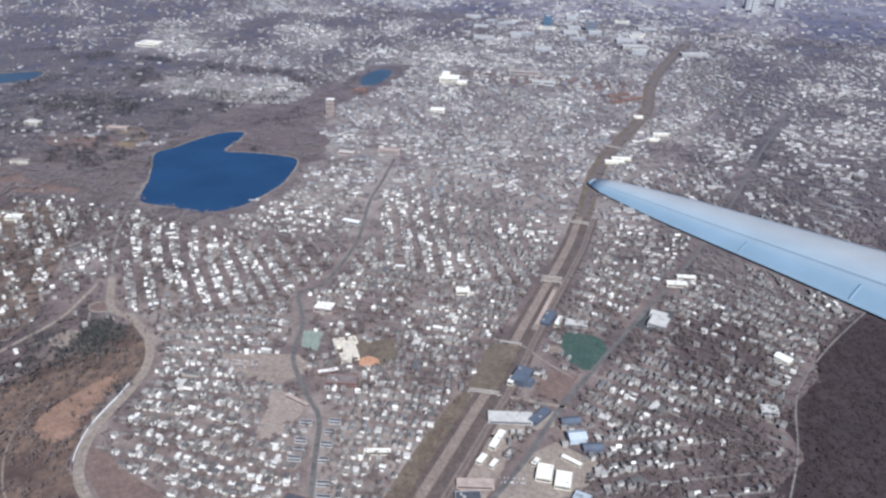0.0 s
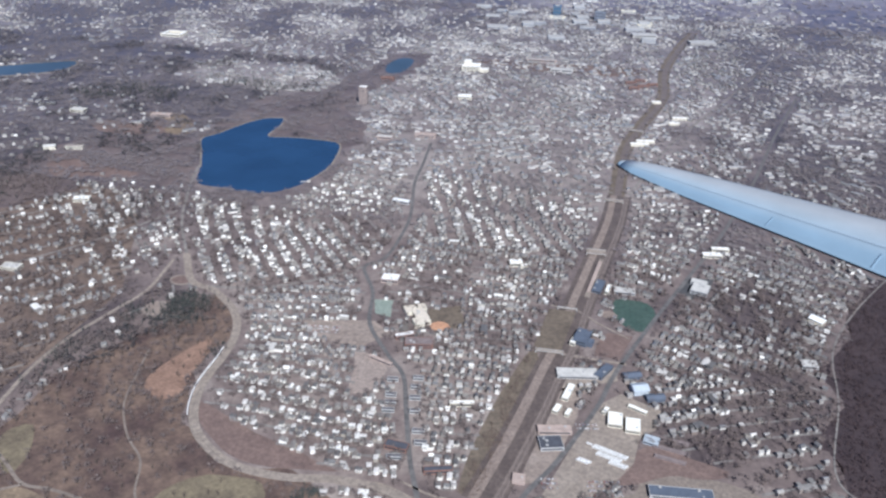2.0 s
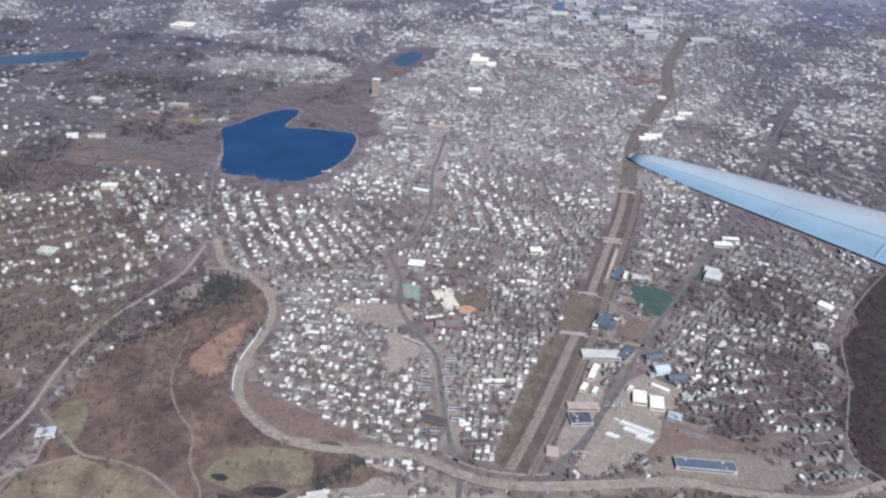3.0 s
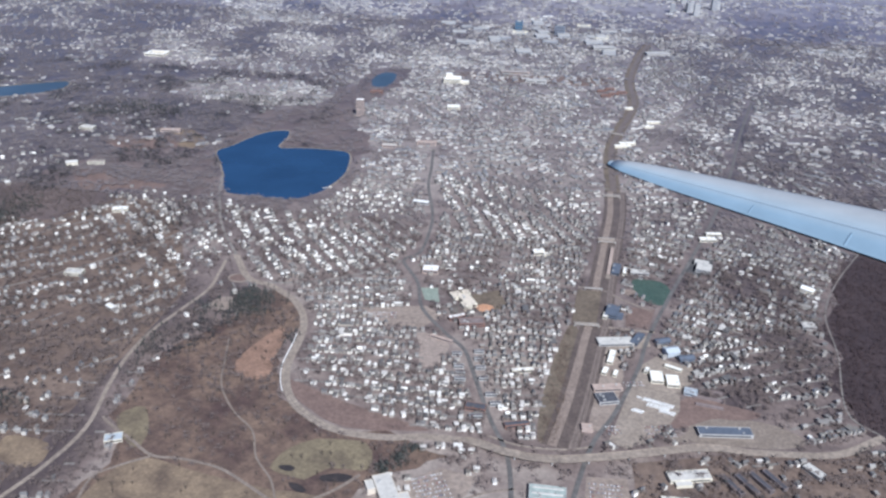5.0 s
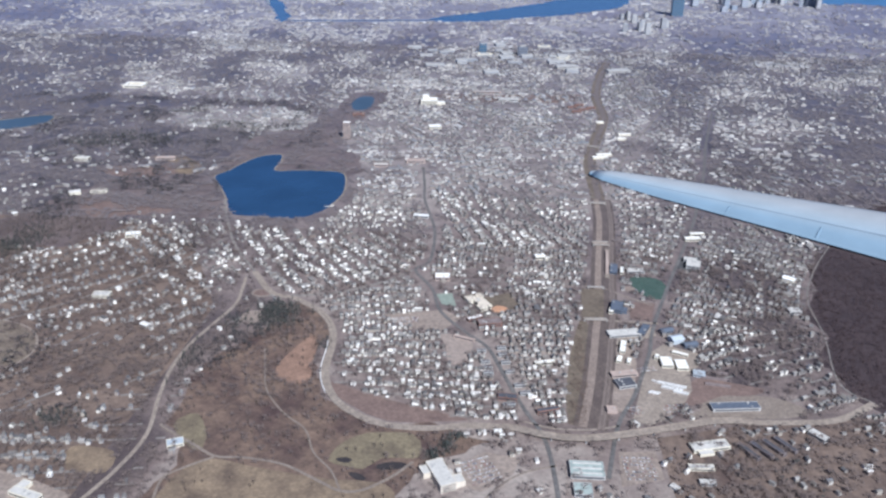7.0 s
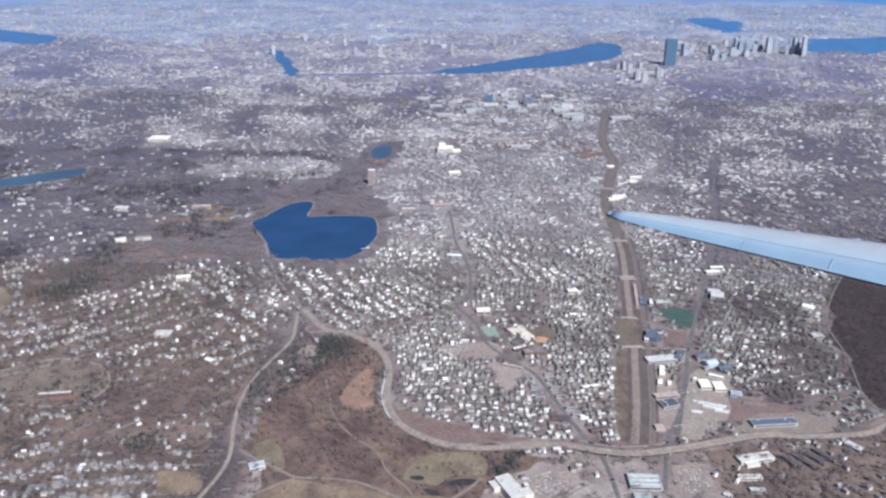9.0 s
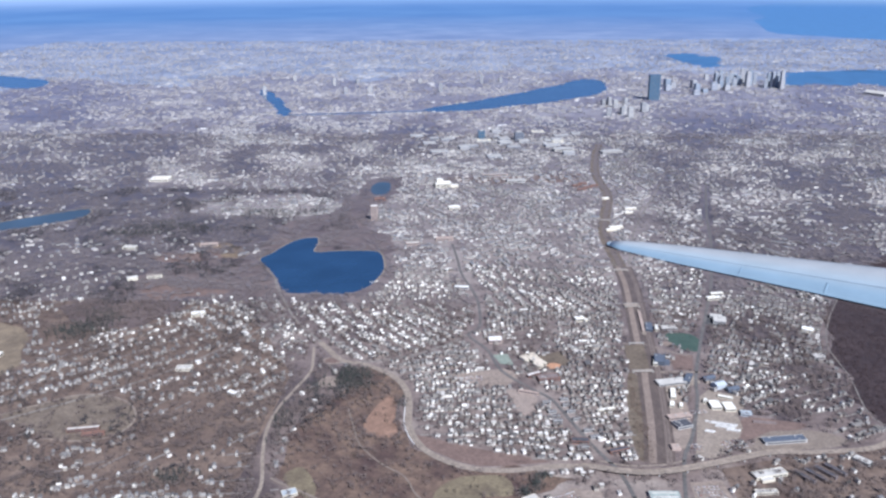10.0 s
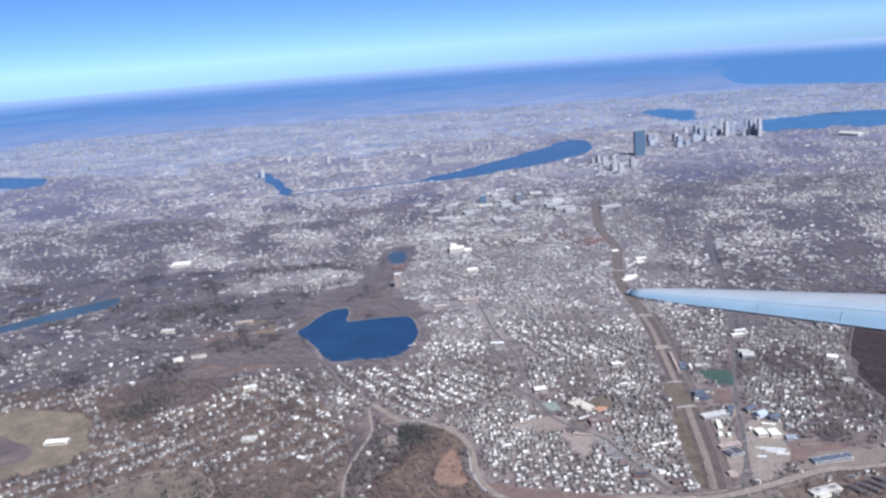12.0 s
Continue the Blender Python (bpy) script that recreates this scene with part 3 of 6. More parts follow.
patch("brick_quarter", [(-14, 498), (12, 501), (38, 501), (80, 510), (75, 492), (48, 488), (22, 486)], M_BRUSH, 0.022, "reddish brown quarter of brick and bare trees", "quarter", True, False)
patch("school_grounds", CAMPUS, M_CAMPUS, 0.022, "worn tan school playing fields", "field")
patch("turf_field", [(83.4, 275.4), (87.5, 276.4), (91.6, 275.8), (93.8, 271), (92, 263.4), (89.4, 262), (86, 264), (83.6, 268.4)], M_TURF, 0.05, "green artificial turf pitch", "field")
patch("red_ball_field", [(80.5, 255), (82.5, 259.5), (89, 259), (86.3, 248.5), (80.5, 249)], M_BRUSH, 0.05, "reddish dirt ball field", "field", False)
patch("rail_deck_lawn", [(66.6, 247.6), (67.8, 266.2), (74.4, 266.2), (73.0, 247.6)], M_VERGE, 0.16, "olive-tan lawn on the deck over the railway", "field", False)
patch("rail_verge", [(61, 198), (64, 200), (66, 215), (68, 232), (68.6, 244), (66, 246), (62.5, 228), (60.5, 209)], M_VERGE, 0.022, "olive-brown grass verge beside the railway", "verge")
patch("school_field", [(38.6, 257), (46, 261), (49.6, 252.2), (43.0, 247.4)], M_VERGE, 0.04, "tan school ball field", "field", False)
patch("clay_diamond", [(41.0, 249.8), (42.6, 252.4), (45.3, 251.9), (46.0, 249.9), (43.6, 248.2)], M_CLAY, 0.06, "orange clay ball diamond", "field")
patch("bus_yard", [(75.4, 201), (80, 218.6), (83.6, 231.3), (87.5, 236), (96, 232.6), (95, 226), (92, 222), (91.3, 214.8), (88, 208), (83, 202), (79, 199.4)], M_ROADTOP, 0.03, "pale grey yard of worn asphalt", "yard", False)
patch("school_yard", [(11.2, 243.6), (18.9, 245.8), (27.8, 248.3), (33, 244.1), (28.1, 236.2), (17.3, 237.6)], M_DIRT, 0.03, "worn pale brown school yard", "yard", False)
patch("school_plaza", [(27.4, 235.5), (34, 234.2), (37.0, 230), (36, 221), (31.2, 219.6), (30, 228)], M_PLAZA, 0.035, "pinkish paved school plaza", "yard", False)
patch("tennis_court", [(24.6, 257.7), (29.2, 258.7), (31, 251), (26.8, 251.6)], M_COURT, 0.04, "faded green tennis courts", "court", False)
patch("depot_lot", [(73, 240), (86, 245.5), (86.5, 240.5), (74, 233)], M_ROADTOP, 0.03, "pale concrete lot", "yard", False)
patch("dark_lot", [(99, 284), (102, 293), (108.5, 294), (107.5, 290), (102.5, 281)], M_DARKLOT, 0.04, "dark asphalt parking lot", "yard", False)
patch("south_yard", [(73.4, 234), (79, 235.4), (79.4, 226), (78.2, 218.6), (75.6, 205), (71.4, 203.4), (71.6, 212.4), (71, 222)], M_DIRT, 0.03, "pale yard beside the railway", "yard", False)
patch("hospital_lot", [(36.2, 181), (42.3, 186.1), (49.6, 184.6), (48.2, 179.3), (41.7, 173.2), (37.6, 175)], M_DIRT, 0.03, "pale car park", "yard", False)
patch("wayside_lot", [(-58, 169.5), (-48.5, 167), (-39.4, 163.8), (-40.5, 159), (-57, 159)], M_DIRT, 0.03, "pale car park beside the street", "yard", False)
patch("infield", [(80.6, 268.2), (82.6, 269.6), (84.6, 267.6), (83.6, 265.8), (81.4, 266)], M_BUSWAY, 0.055, "worn pinkish infield beside the pitch", "field")
patch("transit_lot", [(70.9, 189.2), (79, 190.1), (79.6, 181), (70.5, 178)], M_DIRT, 0.03, "pale car park beside the avenue", "yard", False)
patch("brush_field", [(89.4, 216), (93, 220.4), (97, 221), (102, 219.6), (109, 217.6), (106, 214.4), (98, 213), (92, 209), (87, 208.4)], M_BRUSH, 0.028, "reddish brown brush behind the yard", "brush", True, True)
patch("depot_yard", [(86.8, 203.6), (92, 206.8), (93.4, 211.6), (104, 214.4), (113, 213), (117, 208.6), (110, 205.4), (98, 204.6)], M_PATH, 0.026, "pale bare earth round the depot", "yard")
for pts in ([(19.6, 179.3), (22.5, 180.6), (25.6, 180.4), (25.4, 178.9), (22.5, 178.0), (20, 178)],
            [(10.6, 180.4), (12.6, 181), (14, 180.4), (13.4, 179.3), (11.4, 179.5)],
            [(14, 176.2), (16, 176.3), (18, 175), (17.4, 174), (15.4, 174.6)]):
    tagged(patch("pool", pts, M_POOL, 0.06, "small dark pool in the park", "water"), group="park pools")

# ---------------------------------------------------------------- roads and railway
ARBOR = curve_points([(-33, 266), (-24, 253), (-16, 250), (-7, 243), (-2, 235), (0, 226), (1, 213),
                      (5, 203), (11, 197), (19, 193.3), (29, 193), (38, 195), (47, 195), (55, 192.4), (64, 192), (78, 196), (95, 202),
                      (106, 203.5), (122, 206), (134, 214)])
rise = 0.9 * np.clip((ARBOR[:, 0] - 44) / 12, 0, 1) * np.clip((104 - ARBOR[:, 0]) / 12, 0, 1) * (ARBOR[:, 1] < 205)
for off in (-0.5, 0.5):
    ob = part("parkway", ribbon_mesh("parkway", ARBOR, 0.96, 0.09, M_ROADTOP, off, False, 0.09, rise), None, None)
    tagged(ob, "pale grey divided parkway carriageway", "road", "parkway carriageways", "structure")
for off in (-1.04, 1.04):
    k = rise > 0.05
    ob = part("parapet", ribbon_mesh("parapet", ARBOR[k], 0.10, 0.22, M_ROADTOP, off, False, 0.2, rise[k]), None, None)
    tagged(ob, "concrete parapet of the road overpass", "parapet", "overpass parapets", "structure")
block_line(ARBOR, 1.6)
wall_line = ARBOR[(ARBOR[:, 1] > 204) & (ARBOR[:, 1] < 229) & (ARBOR[:, 0] < 12)]
tagged(part("retaining_wall", ribbon_mesh("retaining_wall", wall_line, 0.16, 0.35, M_WHITE, -1.2), None, None),
       "curved white retaining wall along the parkway", "wall", kind="structure")
piers = ARBOR[(rise > 0.3)][::5]
pier_mesh = bpy.data.meshes.new("pier")
bm = box(0.25, 1.6, 1.0)
bm.to_mesh(pier_mesh)
bm.free()
pier_mesh.materials.append(M_GREY)
for q, h in zip(piers, rise[rise > 0.3][::5]):
    ob = new("pier", pier_mesh)
    ob.matrix_basis = pose(q[0], q[1], 0, 0, 0, 8) @ Matrix.Diagonal((1, 1, max(0.2, h - 0.0), 1))
    tagged(ob, "concrete pier under the road overpass", "pier", "overpass piers", "structure")

def road(nm, pts, w, mt, lb):
    line = curve_points(pts)
    tagged(part(nm, ribbon_mesh(nm, line, w, 0.075, mt), None, None), lb, "road", kind="structure")
    block_line(line, 1.5 if w >= 0.95 else 1.0)


road("pond_parkway", [(-66, 340), (-60, 318), (-53, 301), (-45, 284), (-33, 266)], 0.8, M_ASPHALT, "grey tree-lined parkway beside the pond")
ring_at = [(-26.6 + 2.9 * math.cos(q * math.pi / 6), 252.4 + 2.3 * math.sin(q * math.pi / 6)) for q in range(13)]
patch("rotary_green", ring_at[:12], M_BRUSH, 0.05, "brown grass island inside the traffic circle", "lawn")
road("rotary", ring_at, 0.5, M_ROADTOP, "pale traffic circle at the park corner")
road("parkway_service_road", [(50, 198), (57, 196), (66, 196.5), (72, 198.5)], 0.5, M_ROADTOP, "pale service road along the parkway")
road("hill_road", [(-44, 140), (-37, 162), (-34, 172), (-32.6, 184), (-35.6, 198), (-37.4, 210), (-37, 222), (-34.4, 234), (-32.2, 244.5), (-33.2, 254), (-34.5, 262)], 0.95, M_ROADTOP, "grey two-lane street past the park")
road("south_street", [(8, 372), (11, 350), (13, 333), (19, 308), (20.5, 290), (20, 279), (16.5, 273), (23, 261), (27, 247), (35, 236), (41, 229), (45, 218), (50, 204), (55, 192), (57, 178), (58, 160)], 1.0, M_TARMAC, "grey winding main street")
road("cross_street", [(-24, 251), (-11, 253), (1, 258.5), (9, 265), (16, 273)], 0.8, M_ASPHALT, "grey residential cross street")
road("avenue", [(68, 180), (72, 199), (77, 211), (83, 230), (86, 244), (94, 270), (103, 297), (112, 325), (124, 370), (135, 420), (150, 480)], 1.0, M_TARMAC, "grey straight avenue")
road("bridge_street", [(66.5, 249), (72, 247.5), (80, 247.3), (88, 247.4)], 0.7, M_ROADTOP, "pale street bridging the railway")
road("field_street", [(68, 268), (75, 267), (80, 263), (88, 258)], 0.5, M_ROADTOP, "pale street beside the playing fields")
road("wood_road", [(134, 214), (128.5, 222), (132.5, 246), (134.5, 267), (143, 288), (158, 315)], 0.36, M_ASPHALT, "thin grey road along the dark wood")
road("hospital_drive", [(41, 168), (42.9, 171.6), (47.3, 177.5), (52, 181), (57.4, 183)], 0.45, M_PATH, "pale drive round the car park")
road("campus_drive", [(-118, 213), (-106, 222.5), (-97, 228), (-87, 227), (-79, 221.5), (-75.5, 213.5), (-78, 206), (-86, 203), (-97, 204)], 0.5, M_ROADTOP, "pale curving drive round the school")
road("park_path", [(-17, 222), (-14.3, 213), (-11.2, 203.7), (-5, 195.3), (1.6, 189.6), (5.3, 182), (10.3, 176.5), (13.3, 171)], 0.45, M_PATH, "pale park path")
road("park_drive", [(-31, 188), (-28.9, 186.2), (-21.5, 182), (-15.2, 178.4), (-9, 178.6), (-0.3, 177.4), (8, 173.3), (13.3, 170.6), (17.8, 171.2), (23, 175.7), (27, 181)], 0.7, M_PATH, "pale dirt drive through the park")
road("park_loop", [(-22, 160), (-23.5, 169.9), (-20.8, 173.7), (-15.2, 178.2)], 0.6, M_PATH, "pale dirt loop through the park")
road("north_avenue", [(83, 345), (96, 400), (120, 470), (150, 560), (190, 660)], 0.8, M_ASPHALT, "grey avenue through dense houses")
road("hill_avenue", [(-150, 190), (-110, 215), (-80, 240), (-60, 268), (-50, 290)], 0.6, M_ASPHALT, "grey suburban road")
road("village_street", [(-16, 372), (0, 372), (30, 364), (60, 350), (78, 345)], 0.6, M_ASPHALT, "grey shopping street")

RAIL = curve_points([(64.5, 197), (67, 211), (69, 225), (71, 241), (72.5, 252), (74, 272), (76.5, 299), (78.5, 322), (79, 343)])
RAIL_N = curve_points([(79, 343), (79, 386), (83, 415), (91, 460), (91, 506), (97, 555), (106, 602)])
for nm, line, w, off, z, mt, lb in (("rail_cutting", RAIL, 7.8, -0.9, 0.05, M_CUTTING, "brown railway cutting"),
                                    ("busway", RAIL, 2.0, 0.8, 0.11, M_BUSWAY, "pale paved strip along the railway"),
                                    ("track_bed", RAIL, 1.7, -3.3, 0.10, M_BALLAST, "brown gravel track bed"),
                                    ("north_cutting", RAIL_N, 5.4, 0.0, 0.05, M_VERGE, "brown railway cutting"),
                                    ("north_track_bed", RAIL_N, 2.4, -0.4, 0.10, M_BALLAST, "grey gravel track bed")):
    tagged(part(nm, ribbon_mesh(nm, line, w, z, mt, off), None, None), lb, "railway", kind="structure")
for off in (-2.75, -2.95, -3.65, -3.85):
    tagged(part("rail", ribbon_mesh("rail", RAIL, 0.05, 0.13, M_STEEL, off), None, None), "rusty steel rail", "rail", "railway rails", "structure")
[block_line(offset_line(RAIL, q), 2.0) for q in (-3.6, -1.2, 0.8, 2.4)], block_line(RAIL_N, 2.8)
for x, y, deg, w, d, lb in ((70.5, 247, 5, 6.5, 1.0, "pale concrete road bridge over the railway"),
                            (76.3, 300, 5, 5.5, 3.0, "pale concrete station plaza over the railway"),
                            (72.2, 267, 2, 5.0, 0.5, "narrow concrete footbridge over the railway"),
                            (78.5, 338, 2, 6, 1.6, "reddish concrete bridge over the railway"),
                            (82, 410, -12, 6, 1.4, "grey road bridge over the railway")):
    root = thing("bridge", x, y, deg, lb, "bridge", "railway bridges")
    part("deck", box(w, d, 0.15, 0, 0, 0.35), M_ROADTOP, root)
    for s in (-1, 1):
        part("railing", box(w, 0.06, 0.13, 0, s * (d / 2 - 0.03), 0.5), M_GREY, root)
        part("abutment", box(0.3, d, 0.35, s * (w / 2 - 0.15), 0, 0), M_GREY, root)
    block_spot(x, y, deg, w, d)

# long platform with its roof beside the track
platform = thing("station_platform", 77.2, 285.6, -5, "long platform with a reddish roof beside the railway", "platform")
part("slab", box(1.2, 22, 0.16, 0, 0, 0.06), M_ROADTOP, platform)
part("roof", box(1.0, 18, 0.08, 0, 0, 0.5, 0.94), M_PINK, platform)
for q in range(-8, 9, 2):
    part("post", box(0.08, 0.08, 0.3, 0, q, 0.21), M_GREY, platform)

# ---------------------------------------------------------------- large buildings
def roof_units(root, w, d, h, n, seed):
    r = random.Random(seed)
    for _ in range(n):
        a, b = r.uniform(0.25, 0.6), r.uniform(0.25, 0.5)
        part("roof_unit", box(a, b, r.uniform(0.12, 0.3), r.uniform(-.35, .35) * w, r.uniform(-.35, .35) * d, h), M_GREY, root)


def block(name, x, y, deg, w, d, h, wall, roof, label, category, floors=0, units=2, pitched=False, wings=()):
    """A large building: walls, a roof with parapet or ridge, window strips floor by floor, roof plant, side wings."""
    root = thing(name, x, y, deg, label, category)
    pieces = [(0.0, 0.0, w, d, h), *wings]
    walls_, roofs_ = [], []
    for k, (px, py, pw, pd, ph) in enumerate(pieces):
        walls_.append(part("wall", box(pw, pd, ph, px, py), wall, root))
        if pitched and k == 0:
            bm = bmesh.new()
            o = 0.12
            v = [bm.verts.new(q) for q in ((-pw / 2 - o, -pd / 2 - o, ph), (pw / 2 + o, -pd / 2 - o, ph), (pw / 2 + o, pd / 2 + o, ph),
                                           (-pw / 2 - o, pd / 2 + o, ph), (-pw / 2 - o, 0, ph + pd * 0.22), (pw / 2 + o, 0, ph + pd * 0.22))]
            for f in ((0, 1, 5, 4), (2, 3, 4, 5), (1, 2, 5), (3, 0, 4), (3, 2, 1, 0)):
                bm.faces.new([v[i] for i in f])
            roofs_.append(part("roof", bm, roof, root))
        else:
            roofs_.append(part("roof", box(pw - 0.16, pd - 0.16, 0.03, px, py, ph), roof, root))
            bm = bmesh.new()
            for sx, sy, a, b in ((0, 1, pw, 0.1), (0, -1, pw, 0.1), (1, 0, 0.1, pd - 0.2), (-1, 0, 0.1, pd - 0.2)):
                add_box(bm, px + sx * (pw / 2 - 0.05), py + sy * (pd / 2 - 0.05), ph, a, b, 0.09)
            part("parapet", bm, wall, root)
        block_spot(x + px * math.cos(radians(deg)) - py * math.sin(radians(deg)),
                   y + px * math.sin(radians(deg)) + py * math.cos(radians(deg)), deg, pw, pd)
    for i in range(floors):
        z = h * (i + 0.35) / floors
        for sy in (-1, 1):
            part("window", box(w * 0.9, 0.03, h / floors * 0.4, 0, sy * d / 2, z), M_PANE, walls_[0])
        for sx in (-1, 1):
            part("window", box(0.03, d * 0.85, h / floors * 0.4, sx * w / 2, 0, z), M_PANE, walls_[0])
    if units and not pitched:
        roof_units(roofs_[0], w, d, h, units, int(x * 7 + y))
    return root


block("school_hall", 25.5, 268.2, 4, 4.6, 3.4, 1.1, M_PINK, M_WHITE, "low brick hall with a bright white flat roof", "school building", 1)
block("school", 38.3, 252.4, -58, 6.4, 3.2, 1.1, M_CREAM, M_PALECREAM, "sprawling cream school with pale flat roofs", "school building", 1, 3, False,
      ((-3.6, -1.6, 3.0, 3.0, 1.0), (2.6, -1.4, 2.6, 2.4, 1.2), (-4.2, 1.4, 2.4, 2.0, 0.8)))
block("brick_school", 41, 241.3, 14, 6.5, 3.0, 1.2, M_BRICK, M_MAUVE, "red brick school with a mauve-grey roof", "school building", 2)
block("white_annex", 36.8, 243.6, 35, 4.6, 1.4, 0.9, M_BRICK, M_WHITE, "narrow school annex with a white roof", "school building", 1)
block("meeting_house", 55.6, 286.5, 20, 3.6, 2.6, 1.1, M_CREAM, M_WHITE, "bright white-roofed hall among houses", "hall", 1, 1, False, ((1.9, -1.7, 1.8, 1.3, .8),))
block("market_hall", 13.4, 316.5, -5, 5.6, 1.9, 0.9, M_GREY, M_WHITE, "long store with a bright white roof", "store", 1)
block("clinic", 7.2, 430.5, 10, 6.0, 4.2, 1.4, M_CREAM, M_WHITE, "large clinic with a white roof", "clinic", 2)
block("hospital", -0.5, 477, 8, 9.0, 7.0, 2.6, M_CREAM, M_WHITE, "large cream hospital with stepped white roofs", "hospital", 4, 4, False,
      ((-1.8, 0.8, 3.6, 4.0, 4.4), (6.0, -2.5, 5, 3, 1.6)))
block("convent", 4.2, 377.5, 6, 8.0, 2.6, 1.3, M_PINK, M_PINK, "long pinkish brick institution", "school building", 2)
block("brick_works", -10, 371, 6, 6, 2.2, 1.0, M_PINK, M_LGREY, "long low brick workshop", "workshop", 1)
block("field_house", 81.3, 279.4, 82, 4.0, 1.1, 0.9, M_CREAM, M_WHITE, "narrow field house with a bright white roof", "field house", 1, 1)
block("bus_garage", 78.8, 280.2, 82, 6.0, 2.4, 0.9, M_BLUEROOF, M_BLUEROOF, "low dark blue-roofed garage", "garage", 1)
block("turf_pavilion", 85.5, 280, 5, 5.5, 2.6, 0.7, M_GREY, M_LGREY, "low grey-roofed pavilion by the pitch", "pavilion", 1)
block("high_school", 104.6, 286.2, -12, 4.4, 4.8, 1.2, M_GREY, M_LGREY, "large pale grey high school block", "school building", 3, 5, False, ((-1.0, 3.6, 4.2, 2.2, 1.0),))
block("store_row", 108.2, 307.6, 12, 5.5, 2.0, 0.9, M_CREAM, M_WHITE, "row of stores with a white roof", "store", 1)
block("store_row", 110.5, 312.0, 12, 5.0, 1.5, 0.9, M_CREAM, M_WHITE, "row of stores with a white roof", "store", 1)
block("court_house", 77.2, 254.5, 80, 5.6, 3.4, 1.3, M_BLUEROOF, M_BLUEROOF, "dark blue-roofed public building", "public building", 2, 1, False, ((-1.2, -2.2, 2.2, 1.6, 1.0),))
block("skating_rink", 132.4, 279.0, -35, 3.4, 2.4, 1.1, M_CREAM, M_WHITE, "white-roofed skating rink by the wood", "rink", 0, 0, True)
block("clubhouse", 128.0, 258.5, 10, 3.6, 2.6, 0.9, M_GREY, M_LGREY, "grey clubhouse at the edge of the wood", "clubhouse", 1)
block("hilltop_school", -171, 488, 5, 11.0, 1.7, 1.3, M_CREAM, M_WHITE, "white-roofed hilltop school round a court", "school building", 1, 3, False,
      ((-4.7, 4.2, 1.7, 6.6, 1.2), (4.7, 4.2, 1.7, 6.6, 1.0), (0, 8.2, 11.0, 1.6, 1.1)))
block("warehouse", 86.9, 226.3, 3, 3.0, 4.0, 0.9, M_CREAM, M_WHITE, "square warehouse with a cream-white roof", "warehouse", 1, 1)
block("warehouse", 90.5, 225.4, 3, 3.0, 4.0, 0.9, M_CREAM, M_WHITE, "square warehouse with a cream-white roof", "warehouse", 1, 1)
block("loading_shed", 91.2, 231.2, -22, 4.2, 0.9, 0.6, M_CREAM, M_WHITE, "narrow white shed beside the warehouses", "shed", 1, 0)
block("gas_office", 84.8, 228.8, 70, 2.0, 1.0, 0.7, M_CREAM, M_WHITE, "small white office in the yard", "office", 1, 1)
block("depot", 100.0, 208.5, 9, 11.6, 2.7, 0.8, M_GREY, M_BLUEROOF, "long dark blue-roofed depot beside the parkway", "depot", 1, 3)
block("dark_shop", 75.2, 215.6, 20, 4.6, 3.6, 0.8, M_GREY, M_DARK, "workshop with a dark tar roof", "workshop", 1, 3)
block("pink_shed", 70.9, 204.2, 5, 2.4, 2.2, 0.7, M_PINK, M_PINK, "small pinkish shed by the railway", "shed", 0, 1)
block("brick_shop", 75.4, 219.8, 15, 6.8, 2.0, 0.8, M_PINK, M_PINK, "long low pinkish brick workshop", "workshop", 1, 2)
block("motor_works", 76.6, 232.8, 80, 5.5, 1.5, 0.8, M_CREAM, M_WHITE, "narrow works with a white roof", "workshop", 1, 2)
block("motor_works", 75.0, 226.6, 75, 2.6, 1.3, 0.7, M_CREAM, M_WHITE, "small works with a white roof", "workshop", 1, 0)
block("motor_works", 77.4, 226.0, 75, 2.2, 1.0, 0.7, M_CREAM, M_WHITE, "small works with a white roof", "workshop", 1, 0)
block("motor_works", 79.6, 229.6, 70, 2.4, 1.0, 0.7, M_GREY, M_LGREY, "small works with a grey roof", "workshop", 1, 0)
block("blue_shop", 83.2, 242.4, 66, 5.6, 1.9, 0.9, M_BLUEROOF, M_BLUEROOF, "shop with a dark blue roof", "workshop", 1, 1)
block("rail_depot", 77.6, 240.2, 14, 9.0, 3.2, 0.7, M_GREY, M_LGREY, "long pale grey-roofed shed", "shed", 1, 3)
block("round_church", 91.2, 238.0, 25, 3.4, 2.8, 1.2, M_PALEBLUE, M_PALEBLUE, "pale blue-grey church hall", "church", 0, 0, True)
block("parish_house", 89.4, 242.6, 25, 3.8, 1.8, 0.9, M_BLUEROOF, M_BLUEROOF, "parish house with a dark slate roof", "house", 0, 0, True)
block("parish_house", 94.6, 236.0, 20, 3.8, 1.8, 0.9, M_BLUEROOF, M_BLUEROOF, "parish house with a dark slate roof", "house", 0, 0, True)
block("garden_store", 94.3, 222.0, -10, 3.0, 2.2, 0.7, M_PALEBLUE, M_PALEBLUE, "store with a pale blue metal roof", "store", 1, 0)
block("academy", -87.2, 208.2, 12, 8.5, 1.3, 1.0, M_BRICK, M_LGREY, "long brick academy with a pale grey roof", "school building", 2, 1)
block("academy_wing", -83.5, 206.0, 12, 6.0, 1.2, 0.9, M_BRICK, M_BRICK, "long red brick academy wing", "school building", 2, 0)
block("college_hall", -112, 325.5, 18, 6.0, 1.8, 1.2, M_CREAM, M_MAUVE, "cream college hall on a wooded hill", "college", 2)
